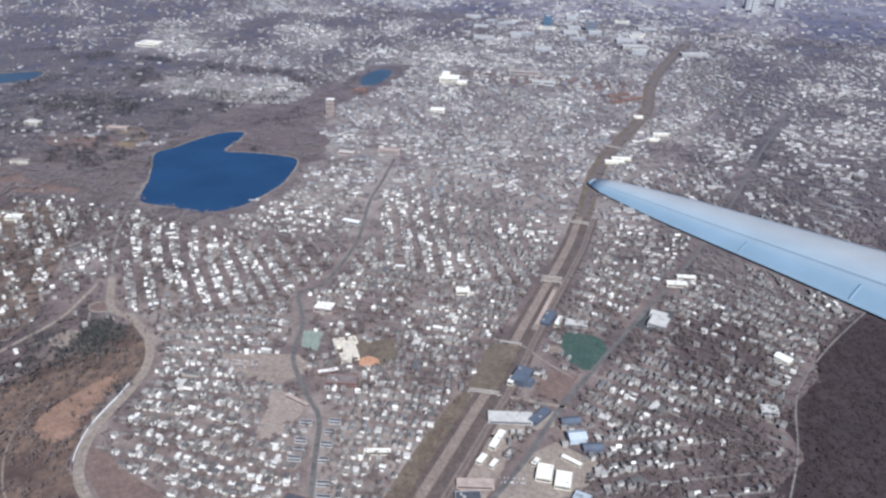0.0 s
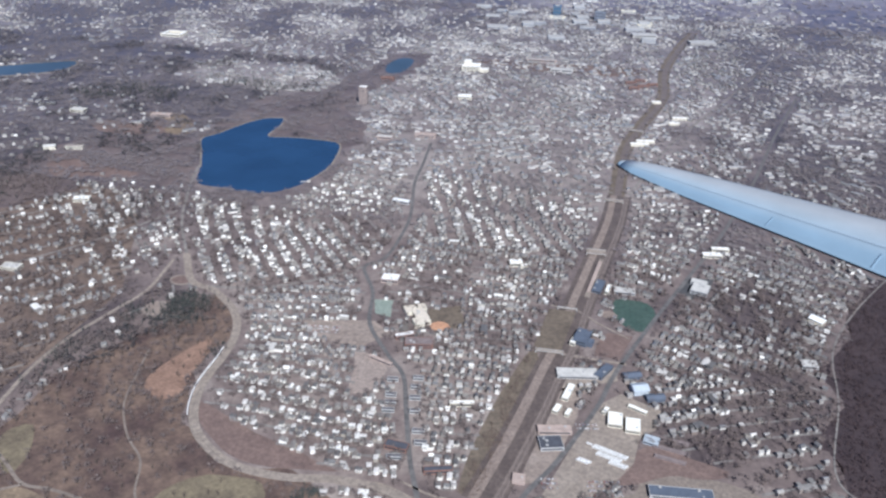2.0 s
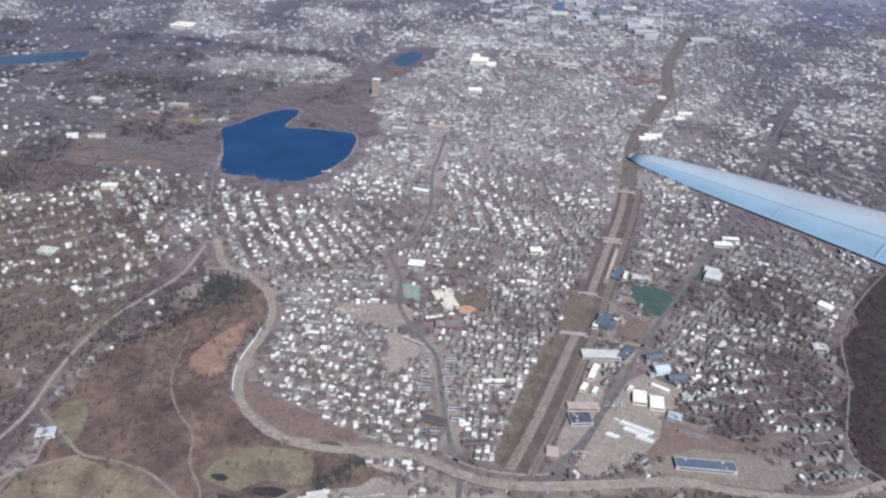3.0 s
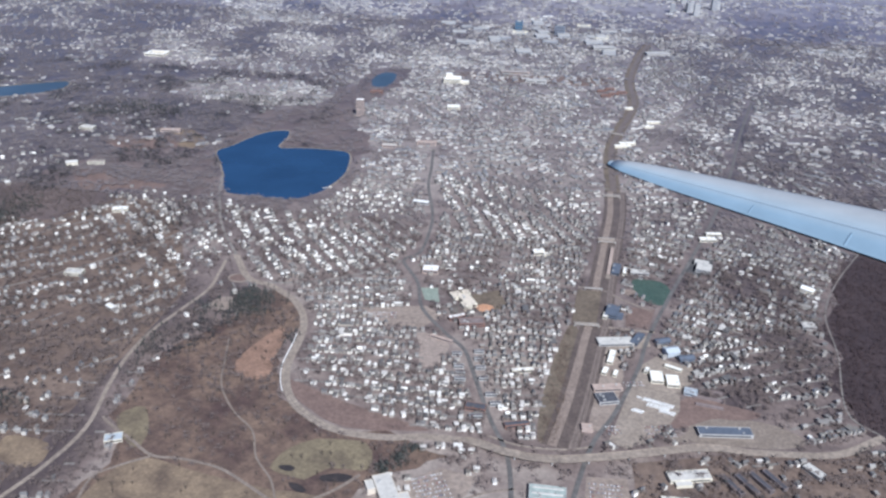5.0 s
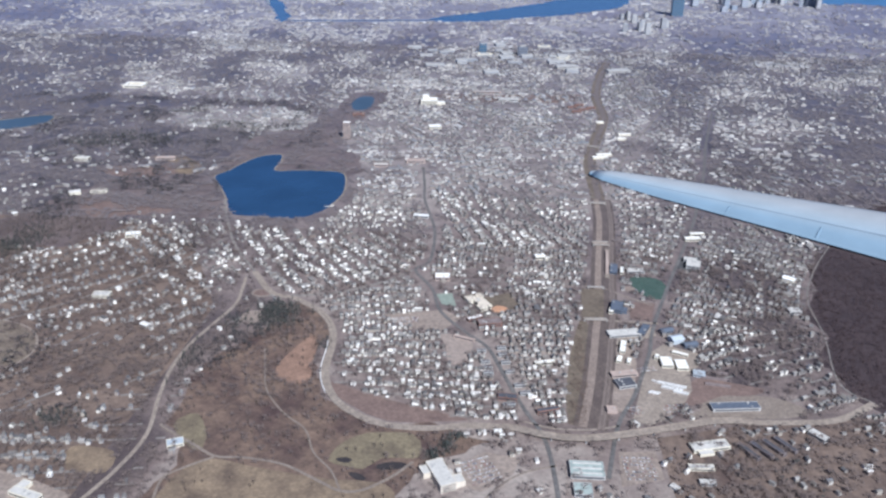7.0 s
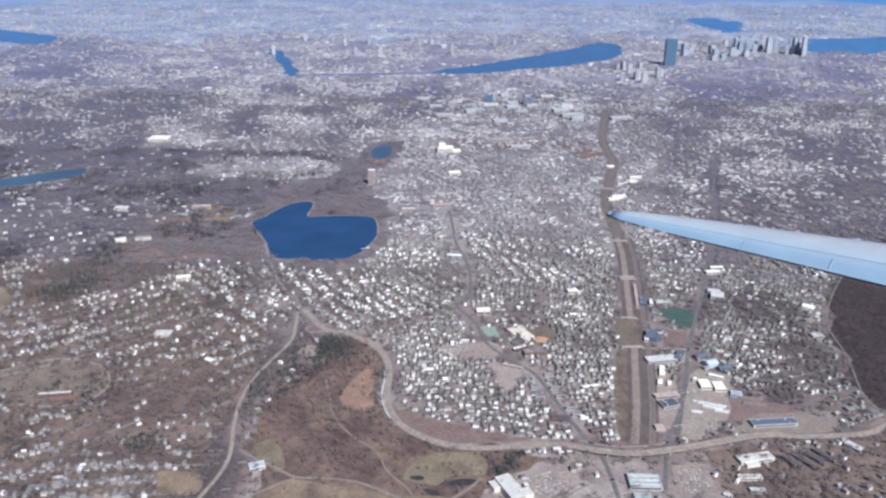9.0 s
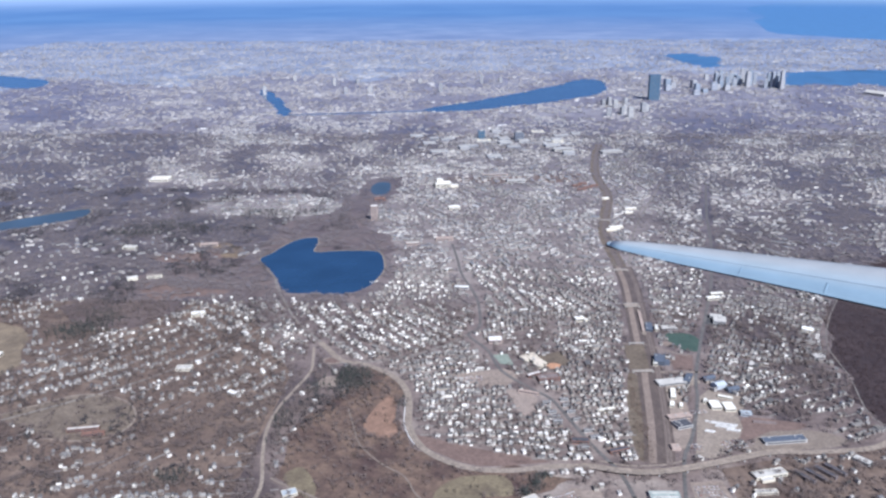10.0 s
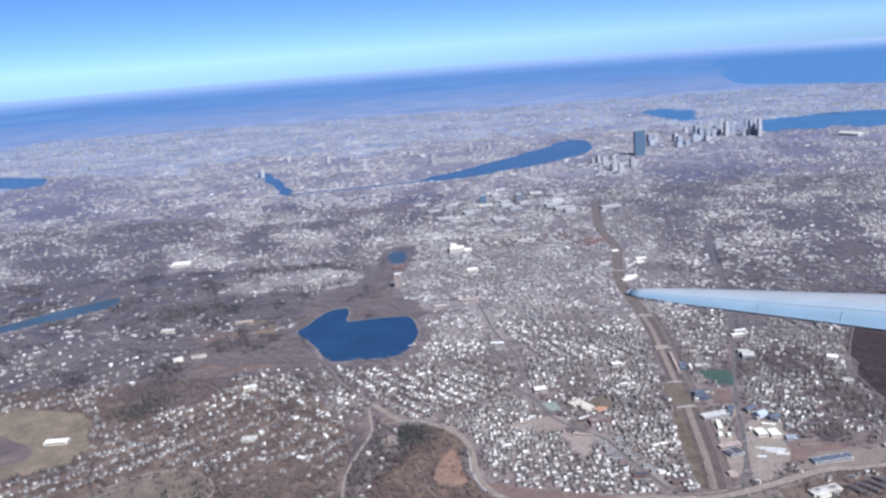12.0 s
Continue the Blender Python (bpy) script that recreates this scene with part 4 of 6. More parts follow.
block("college_chapel", -120, 322.5, 30, 4.0, 2.2, 1.4, M_CREAM, M_LGREY, "cream college chapel with a grey roof on a hill", "college", 0, 0, True)
block("mansion", -137, 362, 0, 6.0, 3.0, 1.2, M_CREAM, M_LGREY, "cream mansion in wooded grounds", "mansion", 2)
block("seminary", -102.5, 367, 10, 8.0, 2.6, 1.2, M_PINK, M_PINK, "pinkish seminary in brown grounds", "college", 2)
block("manor_school", -81.5, 287.5, 20, 5.0, 2.4, 1.2, M_CREAM, M_WHITE, "white school on a wooded rise", "school building", 2)
block("nursing_home", -72.0, 244.8, 5, 5.0, 2.8, 1.0, M_CREAM, M_LGREY, "pale nursing home with a grey roof", "nursing home", 2)
block("visitor_centre", -25.0, 181.4, 25, 3.6, 2.4, 0.7, M_CREAM, M_PALEBLUE, "park visitor centre with a pale blue roof", "visitor centre", 1, 1)
block("state_lab", 33.4, 176.4, -62, 8.4, 3.6, 1.8, M_PALECREAM, M_LGREY, "cream laboratory block by the park", "laboratory", 3, 5, False,
      ((2.6, 2.6, 2.6, 2.4, 1.3), (-2.6, -2.4, 2.8, 2.0, 1.2)))
shed = block("transit_shed", 63.6, 181.8, 2, 7.2, 4.9, 0.9, M_GREY, M_PALEGREEN, "transit shed with a pale green-grey roof", "shed", 1, 2)
for dy in (-1.6, 0.0, 1.6):
    part("skylight", box(6.2, 0.34, 0.16, 0, dy, 0.93, 0.9), M_LGREY, shed)
block("transit_office", 62.4, 175.6, 2, 3.8, 3.6, 0.8, M_GREY, M_PALEGREEN, "transit office with a pale green-grey roof", "office", 1, 2)
block("supply_store", 91.0, 192.8, 16, 8.6, 2.8, 0.8, M_CREAM, M_LGREY, "supply store with a pale grey roof", "store", 1, 4, False, ((-1.8, -2.0, 3.4, 1.4, 0.6),))
block("parts_store", 87.8, 185.3, 4, 5.4, 1.5, 0.7, M_CREAM, M_LGREY, "narrow parts store with a pale roof", "store", 1, 1)
block("repair_shop", 88.2, 180.6, 4, 3.4, 1.4, 0.7, M_GREY, M_LGREY, "small repair shop with a grey roof", "workshop", 1, 1)
block("roadside_hall", 116.2, 199.2, -50, 4.2, 2.0, 0.8, M_GREY, M_LGREY, "grey-roofed hall by the parkway", "hall", 1, 1)
block("garden_shed", 98.0, 223.4, -8, 7.0, 0.7, 0.4, M_MAUVE, M_MAUVE, "long low greenhouse shed", "shed", 0, 0)
block("garden_shed", 98.2, 220.4, -8, 7.0, 0.7, 0.4, M_MAUVE, M_MAUVE, "long low greenhouse shed", "shed", 0, 0)
block("garden_shed", 98.0, 217.6, -8, 6.0, 0.7, 0.4, M_MAUVE, M_MAUVE, "long low greenhouse shed", "shed", 0, 0)
block("terrace", 46.6, 206.4, -3, 4.6, 2.0, 0.9, M_BRICK, M_DARK, "dark-roofed terrace by the parkway", "terrace", 1, 0)
block("terrace", 56.0, 202.2, 20, 5.5, 1.3, 0.9, M_BRICK, M_DARK, "dark-roofed terrace by the parkway", "terrace", 1, 0)
for x, y, w in ((39.4, 226.6, 2.4), (40.6, 221.4, 2.4), (41.6, 216.4, 2.6), (41.3, 218.9, 2.4), (44.9, 225.4, 2.2), (45.8, 221.8, 2.4), (47.0, 217.6, 2.2), (49.4, 211.8, 2.6),
                (50.8, 208.6, 2.6), (47.0, 203.4, 3.0), (44.6, 228.6, 2.4)):
    block("terrace", x, y, 12, w, 0.85, 0.8, M_GREY, M_SLATEROOF, "short grey terrace with a slate-dark roof by the street", "terrace", 1, 0)
block("wayside_school", -48.0, 162.4, -16, 7.0, 2.0, 0.9, M_CREAM, M_LGREY, "low school with pale grey roofs by the street", "school building", 1, 3, False,
      ((-2.4, 2.0, 2.2, 2.2, 0.8), (2.6, -1.6, 1.8, 1.6, 0.7)))
block("court_wing", 75.4, 252.4, 80, 2.4, 1.3, 1.0, M_CREAM, M_WHITE, "white-roofed wing of the public building", "public building", 1, 0)
block("white_row", 55.7, 222.6, 16, 5.2, 1.0, 0.9, M_CREAM, M_WHITE, "white-roofed row of flats", "terrace", 1, 0)
block("long_shop", 34.6, 232.6, -18, 6.2, 0.7, 0.7, M_PINK, M_PINK, "long low pinkish school wing", "school building", 1, 0)
block("apartment_tower", -32.0, 409, 5, 3.4, 2.6, 7.6, M_PINK, M_WHITE, "tall pinkish-grey apartment tower with a pale roof", "apartment tower", 14, 1)
block("lakeside_clinic", -33.5, 446.5, 5, 6.0, 2.4, 1.5, M_BRICK, M_BRICK, "orange brick clinic by the small pond", "clinic", 2)

for x, y in ((99.1, 191.8), (102.1, 192.6), (105.0, 193.8), (107.8, 195.0)):
    block("flats", x, y, -55, 5.9, 1.15, 0.8, M_MAUVE, M_SLATEROOF, "long mauve-grey block of flats with a dark roof", "flats", 2, 0)
block("golf_clubhouse", -139.0, 252.6, 2, 8.0, 2.8, 0.9, M_CREAM, M_WHITE, "white clubhouse on the golf course", "clubhouse", 1, 0)
block("works_hall", 110, 573, 20, 15, 5.0, 1.6, M_FARGREY, M_FARPALE, "large pale-roofed works hall", "hall", 0, 6)
block("college_block", 78, 578, 15, 14, 6, 2.0, M_FARPALE, M_FARPALE, "large pale grey college block", "college", 2, 6)
for x, y, w in ((84, 394, 7), (86, 398, 7), (96.5, 423.5, 4.5), (98.5, 431, 6), (88.5, 451, 4)):
    block("brewery_shed", x, y, 14, w, 1.8, 0.9, M_CREAM, M_WHITE, "long white-roofed shed by the railway", "shed", 0, 1)
for x, y in ((78, 470), (82, 474), (86, 478), (76, 478), (80, 483)):
    block("project_flats", x, y, 20, 5, 1.4, 1.2, M_BRICK, M_BRICK, "red brick housing block", "flats", 3, 0)
block("red_works", 30, 505, 8, 15, 2.6, 1.2, M_PINK, M_FARGREY, "long reddish brick works", "works", 1, 3)
block("long_hall", 42, 490, 8, 11, 3.4, 1.2, M_FARPALE, M_FARPALE, "long pale-roofed hall near the hospital", "hall", 1, 3)

# towers of the far centre
def tower(x, y, deg, w, d, h, wall, label, slim=1.0, cap=True):
    root = thing("office_tower", x, y, deg, label, "skyscraper", "city towers")
    shaft = part("shaft", box(w, d, h, 0, 0, 0, slim), wall, root)
    n = max(3, int(h / 1.6))
    for i in range(n):
        z = h * (i + 0.4) / n
        k = 1 + (slim - 1) * z / h
        part("window", box(w * k * 1.012, d * k * 1.012, h / n * 0.38, 0, 0, z), M_FARPANE if wall is not M_GLASS else M_BLUEROOF, shaft)
    if cap:
        part("crown", box(w * 0.6 * slim, d * 0.6 * slim, h * 0.05, 0, 0, h), M_GREY, root)
    block_spot(x, y, deg, w, d)


tower(187, 815, 10, 10.5, 4.0, 24.0, M_GLASS, "tall slab tower of dark blue mirror glass", 1.0, False)
tr = random.Random(11)
for k in range(26):
    u = (k + tr.uniform(-.4, .4)) / 26
    tower(276 + 64 * u + tr.uniform(-4, 4), 945 - 50 * u + tr.uniform(-22, 26), tr.uniform(-15, 25), tr.uniform(3.0, 5.2), tr.uniform(3.0, 5.0),
          tr.uniform(8, 16) * (0.7 + 0.6 * u if u < .9 else 1.2), tr.choice(M_HAZES), "distant downtown office tower")
for k in range(12):
    tower(118 + tr.uniform(0, 56), 712 + tr.uniform(0, 90), tr.uniform(0, 20), tr.uniform(2.5, 4.5), tr.uniform(2.5, 4.5), tr.uniform(3, 9),
          tr.choice([M_FARPALE, M_FARGREY]), "distant pale apartment and office tower")
for k in range(12):
    tower(205 + tr.uniform(0, 75), 850 + tr.uniform(0, 70), tr.uniform(0, 20), tr.uniform(4, 6), tr.uniform(4, 6), tr.uniform(4, 9),
          tr.choice(M_HAZES), "distant midtown office block")
tower(49.5, 614, 5, 6.5, 5, 6.5, M_DARK, "dark tower of the hospital district")
tower(22, 622, 5, 5, 4, 6.0, M_GLASS, "blue-green glass hospital tower")
for k in range(26):
    tower(-30 + tr.uniform(0, 125), 555 + tr.uniform(0, 95), tr.uniform(0, 15), tr.uniform(5, 12), tr.uniform(4, 8), tr.uniform(0.8, 2.2),
          tr.choice([M_FARPALE, M_FARPALE, M_FARGREY, M_CREAM]), "pale hospital district block")
for k in range(10):
    tower(-210 + tr.uniform(0, 260), 840 + tr.uniform(0, 140), tr.uniform(0, 30), 3.5, 3.5, tr.uniform(4, 9), tr.choice([M_FARPALE, M_FARGREY]),
          "distant pale apartment block")
block("convention_hall", 410, 845, -60, 22, 9, 2.5, M_GREY, M_LGREY, "distant hall with a pale pitched roof", "hall", 0, 0, True)


# jetty and boathouse on the pond
jetty = thing("jetty", -21.6, 322.6, 18, "pale wooden jetty with a boathouse on the pond", "jetty")
part("deck", box(2.6, 0.4, 0.12, -0.6, 0, 0.1), M_LGREY, jetty)
boathouse = part("boathouse", box(1.1, 0.7, 0.4, 0.9, 0, 0.05), M_CREAM, jetty, "cream boathouse")
part("roof", box(1.3, 0.9, 0.22, 0.9, 0, 0.45, 0.35), M_LGREY, boathouse)
for dx in (-1.7, -1.0, -0.3):
    part("post", box(0.06, 0.06, 0.34, dx, 0.16, 0), M_BARK, jetty)

# buses in the yard
def bus(x, y, deg):
    root = thing("bus", x, y, deg, "white city bus parked in the yard", "bus", "parked buses")
    part("body", box(1.2, 0.27, 0.27, 0, 0, 0.05, 0.97), M_WHITE, root)
    part("window", box(1.1, 0.275, 0.08, 0, 0, 0.17), M_PANE, root)
    for sx in (-0.38, 0.38):
        for sy in (-0.11, 0.11):
            bm = bmesh.new()
            bmesh.ops.create_cone(bm, cap_ends=True, segments=8, radius1=0.05, radius2=0.05, depth=0.05,
                                  matrix=Matrix.Translation((sx, sy, 0.05)) @ Matrix.Rotation(radians(90), 4, "X"))
            part("wheel", bm, M_DARK, root)
    return root


first = bus(82.6, 217.9, -17)
for row, (x, y, n) in enumerate(((83.6, 217.5, 14), (84.4, 215.7, 10), (87.0, 213.9, 7), (81.0, 213.0, 5))):
    for i in range(n):
        copy_thing(first, pose(x + i * 0.48, y - i * 0.14, 0, 0, 0, -17 + (75 if row < 3 else 60)))

# cars on the lots
def cars_mesh(name, x, y, ang):
    """Parked cars: a body and a narrower cabin each."""
    V, Q = [], []
    for bw, bd, z0, z1, t in ((0.45, 0.18, 0.04, 0.10, 1.0), (0.25, 0.16, 0.10, 0.15, 0.8)):
        n = len(x)
        lo = rects(x, y, ang, np.full(n, bw), np.full(n, bd), np.full(n, z0))
        hi = rects(x, y, ang, np.full(n, bw * t), np.full(n, bd * t), np.full(n, z1))
        b = len(V) * 0 + sum(len(v) for v in V) + (np.arange(n) * 8)[:, None]
        V.append(np.stack(lo + hi, 1).reshape(-1, 3))
        Q.append(np.concatenate([b + f for f in ([0, 1, 5, 4], [1, 2, 6, 5], [2, 3, 7, 6], [3, 0, 4, 7], [4, 5, 6, 7])]))
    return mesh_np(name, np.concatenate(V), np.concatenate(Q), mats=[M_CARS])


def rects(x, y, ang, w, d, z):
    c, s = np.cos(ang), np.sin(ang)
    return [np.stack([x + a * w / 2 * c - b * d / 2 * s, y + a * w / 2 * s + b * d / 2 * c, z], -1)
            for a, b in ((-1, -1), (1, -1), (1, 1), (-1, 1))]


px_, py_, pa_ = [], [], []
for x0, y0, deg, rows_, n in ((40.2, 175.4, 28, 7, 22), (72.0, 180.4, 4, 7, 22), (75.5, 203.5, 15, 3, 10), (84.0, 204.0, 15, 4, 22), (14, 239.5, 10, 3, 26), (79.5, 222, 14, 2, 16)):
    c, s = math.cos(radians(deg)), math.sin(radians(deg))
    for i in range(rows_):
        for j in range(n):
            if rng.random() < 0.7:
                u, v = j * 0.3, i * 1.15
                px_.append(x0 + u * c - v * s), py_.append(y0 + u * s + v * c), pa_.append(radians(deg + 90) + rng.normal(0, 0.03))
tagged(new("parked_cars", cars_mesh("parked_cars", np.array(px_), np.array(py_), np.array(pa_))), "rows of parked cars on the lots", "cars", kind="stuff")

# ---------------------------------------------------------------- where the wing lies over the town
TIP = Vector((78.0, 371.0, 1.4))
ALONG = Vector((150.6, -92.0, 2.9)).normalized()
ACROSS = Vector((-0.52, -0.854, 0)) * math.cos(radians(9)) + Vector((0, 0, -math.sin(radians(9))))
UPWARD = ALONG.cross(ACROSS) * -1
if UPWARD.z < 0:
    UPWARD = -UPWARD


def chord(s):
    return float(np.interp(s, (0, 2, 6, 14, 33, 78, 105, 170), (2.4, 5.6, 8.6, 11.4, 16.5, 24.5, 30, 42)))


under_wing = [TIP + ALONG * q + ACROSS * (k * chord(q)) for q, k in ((0, -0.5), (80, -0.5), (165, -0.5), (165, 0.56), (80, 0.58), (40, 0.6), (0, 0.7))]
fill(FREE, [(q.x, q.y) for q in under_wing], 0), fill(TREELESS, [(q.x, q.y) for q in under_wing], 1)

# ---------------------------------------------------------------- where houses stand
DEEP = np.zeros((NY, NX), np.float32)
for w in (WOOD_R,):
    fill(DEEP, w, 1)
fill(WOODED, WOOD_R, 0.8), fill(WOODED, WOOD_W, 0.7), fill(WOODED, WOOD_N, 0.6), fill(WOODED, PARK_L, 0.13), fill(WOODED, HILL_R, 0.6)
HOUSED[:, :] = 0.92
yy, xx = np.mgrid[Y0:Y0 + NY, X0:X0 + NX]
WOODED[(xx > -48) & (xx < 125) & (yy > 325) & (yy < 560)] = 0.27
WOODED[(xx > -20) & (xx < 66) & (yy > 195) & (yy <= 325)] = 0.4
WOODED -= 0.10 * np.clip((yy - 540) / 260, 0, 1)
LEFT = (xx < -62) & (yy < 470)
HOUSED[LEFT] = 0.82
WOODED[LEFT] = 0.52
HILLS = (xx < -58) & (yy > 450) & (yy < 640)
HOUSED[HILLS] = 0.62
WOODED[HILLS] = 0.44
BACK = (xx < -62) & (yy > 300) & (yy < 470)
HOUSED[BACK] = 0.22
WOODED[BACK] = 0.6
fill(HOUSED, WOOD_FAR, 0.25), fill(WOODED, WOOD_FAR, 0.62), fill(HOUSED, HILL_R, 0.15)
RIGHT = (xx > 92) & (yy < 420)
HOUSED[RIGHT] = 0.94
WOODED[RIGHT] = 0.5
fill(HOUSED, GROVE, 0.28), fill(WOODED, GROVE, 0.85), fill(HOUSED, GROVE_S, 0.1), fill(WOODED, GROVE_S, 0.85)
SWEEP = [(100, 205), (127, 218), (131, 250), (118, 250), (104, 232)]
fill(HOUSED, SWEEP, 0.35)
fill(HOUSED, [(61, 200), (66, 200), (71, 246), (64, 246), (62, 225)], 0.0), fill(WOODED, [(61, 200), (66, 200), (71, 246), (64, 246), (62, 225)], 0.2)
fill(HOUSED, [(-50, 252), (-28, 262), (-18, 252), (-30, 240)], 0.2)
fill(HOUSED, [(-62, 300), (-20, 300), (-20, 316), (-62, 316)], 0.35)
fill(HOUSED, [(-80, 232), (-38, 228), (-36, 190), (-80, 180)], 0.38)
VILLAGE = [(-128, 416), (-60, 412), (-52, 440), (-75, 458), (-132, 452)]
fill(HOUSED, VILLAGE, 0.95), fill(WOODED, VILLAGE, 0.15)
fill(HOUSED, [(-40, 192), (60, 192), (150, 206), (150, 130), (-40, 130)], 0.2)
fill(WOODED, [(28, 190), (60, 190), (84, 196), (84, 130), (28, 130)], 0.28), fill(WOODED, [(84, 196), (125, 203), (125, 130), (84, 130)], 0.5)
FAR_BELT = [(-600, 1000), (-446, 966), (-332, 846), (-319, 773), (-388, 755), (-470, 760)]
# belts of wood without many houses: hills, estates, stream valleys
for pts, homes, wood in (([(-77, 214), (-63, 219), (-50, 220), (-44, 207), (-57, 201), (-70, 196)], 0.1, 0.75),
                         ([(-64, 192), (-51, 190), (-46, 184), (-60, 182)], 0.1, 0.75),
                         ([(-124, 212), (-112, 213), (-102, 203), (-87, 195), (-83, 179), (-115, 178)], 0.05, 0.75),
                         ([(-141, 288), (-131, 299), (-113, 291), (-108, 270), (-126, 261)], 0.08, 0.75),
                         ([(-180, 412), (-156, 437), (-116, 416), (-83, 409), (-89, 375), (-112, 371), (-135, 375), (-159, 374)], 0.12, 0.8),
                         ([(-299, 533), (-221, 564), (-175, 485), (-179, 434), (-208, 424)], 0.25, 0.75),
                         ([(-337, 632), (-216, 642), (-181, 556), (-281, 540)], 0.2, 0.75),
                         ([(173, 721), (247, 750), (224, 634), (202, 625), (173, 646)], 0.12, 0.8),
                         ([(129, 629), (224, 634), (195, 488), (157, 502), (125, 521)], 0.5, 0.6),
                         ([(366, 936), (419, 947), (324, 701), (303, 746)], 0.1, 0.8),
                         ([(183, 453), (240, 482), (181, 330), (156, 332), (165, 390)], 0.25, 0.75),
                         ([(-62, 635), (-14, 690), (-6, 644), (-31, 563), (-52, 577)], 0.1, 0.75),
                         ([(-47, 160), (-30, 160), (-28, 188), (-32, 206), (-27, 223), (-20, 238), (-24, 250), (-34, 250), (-42, 226), (-43, 200)], 0.35, 0.62),
                         ([(-140, 303), (-116, 306), (-104, 328), (-112, 345), (-142, 352)], 0.2, 0.8),
                         ([(-435, 793), (-360, 808), (-301, 690), (-365, 678)], 0.1, 0.8),
                         (FAR_BELT, 0.25, 0.75), (GOLF, 0.0, 0.05), (CAMPUS, 0.0, 0.2),
                         ([(140, 344), (162, 366), (198, 378), (190, 346), (165, 338)], 0.05, 0.85),
                         ([(104, 227), (110, 231), (111, 224), (105, 217), (102, 218)], 0.0, 0.75),
                         ([(110, 223), (120, 223), (122, 218), (111, 214), (105, 214)], 0.05, 0.3),
                         ([(92, 217), (102, 218), (104, 214), (94, 208), (88, 209)], 0.0, 0.3)):
    fill(HOUSED, pts, homes), fill(WOODED, pts, wood)
fill(HOUSED, HOLLOW, 0.06), fill(WOODED, HOLLOW, 0.5)
mid = np.mean(POND, axis=0)
SHORE = [tuple(mid + 1.2 * (np.array(q) - mid)) for q in POND]
fill(HOUSED, SHORE, 0.0), fill(WOODED, SHORE, 0.5)
EAST = (xx > 112) & (yy > 330) & (yy < 640) & (HOUSED > 0.6)
HOUSED[EAST] = 0.72
WEST = (xx < -44) & (yy > 190) & (yy < 310)
HOUSED[WEST] *= 0.8
WOODED[EAST] += 0.12
fill(HOUSED, [(-7, 205), (0, 205), (-0.4, 222), (-3, 234), (-9, 241)], 0.0)

# slow drift between leafy and built-up quarters
drift = np.array([[noise.noise((x * 0.026, y * 0.017, 71.0)) + 0.7 * noise.noise((x * 0.06, y * 0.032, 73.0)) for x in range(X0, X0 + NX, 5)]
                  for y in range(Y0, Y0 + NY, 5)], np.float32)
drift = np.repeat(np.repeat(drift, 5, 0), 5, 1)[:NY, :NX] * np.clip((yy - 280) / 120, 0.08, 1) * (1 - 0.75 * np.exp(-((xx - 40) / 80.0) ** 2) * (yy < 580))
WOODED = np.clip(WOODED + 0.6 * drift * (WOODED > 0.3), 0.08, 0.95)
HOUSED = np.where(HOUSED <= 0, 0, np.clip(HOUSED - 0.9 * drift * (HOUSED > 0.12), 0.07, 1.0))


def softened(grid, reach):
    for axis in (0, 1):
        for _ in range(2):
            c = np.cumsum(np.pad(grid, [(reach + 1, reach) if a == axis else (0, 0) for a in (0, 1)], mode="edge"), axis=axis, dtype=np.float64)
            k = 2 * reach + 1
            grid = (c[k:] - c[:-k] if axis == 0 else c[:, k:] - c[:, :-k]) / k
    return grid


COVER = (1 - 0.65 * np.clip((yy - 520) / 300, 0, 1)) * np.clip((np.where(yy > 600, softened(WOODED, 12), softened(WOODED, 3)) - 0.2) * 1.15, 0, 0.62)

def make_ground():
    rings = np.concatenate([np.arange(0, 120, 30), np.arange(120, 1400, 9), np.geomspace(1400, 4870, 14)])
    seg = 540
    V, Q = [(50, 50, 0)], []
    for r in rings[1:]:
        a = np.arange(seg) / seg * 2 * np.pi
        V += list(zip(50 + r * np.cos(a), 50 + r * np.sin(a), np.zeros(seg)))
    T = [(0, 1 + i, 1 + (i + 1) % seg) for i in range(seg)]
    for k in range(len(rings) - 2):
        for i in range(seg):
            a, b = 1 + k * seg + i, 1 + k * seg + (i + 1) % seg
            Q.append((a, a + seg, b + seg, b))
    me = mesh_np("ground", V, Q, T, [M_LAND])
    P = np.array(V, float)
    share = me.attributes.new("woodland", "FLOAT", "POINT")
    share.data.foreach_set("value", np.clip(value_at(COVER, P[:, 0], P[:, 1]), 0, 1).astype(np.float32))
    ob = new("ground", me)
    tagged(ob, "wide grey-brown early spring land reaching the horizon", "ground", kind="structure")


make_ground()


SEEDS = [(-30, 283, -57, 4.8), (-30, 268, -57, 4.8), (-8, 274, -52, 4.8), (8, 282, -46, 4.8), (38, 268, 2, 4.4), (48, 240, 9, 3.9),
         (50, 214, 11, 3.8), (18, 218, 4, 4.2), (14, 245, 12, 4.6), (-54, 236, 62, 6.6), (-72, 246, 48, 7.0), (-46, 262, -42, 6.0),
         (-62, 290, -43, 5.6), (-52, 204, 50, 6.6), (-44, 191, 12, 5.0), (108, 230, 28, 4.7), (102, 260, -20, 4.7), (116, 300, -25, 4.8)]
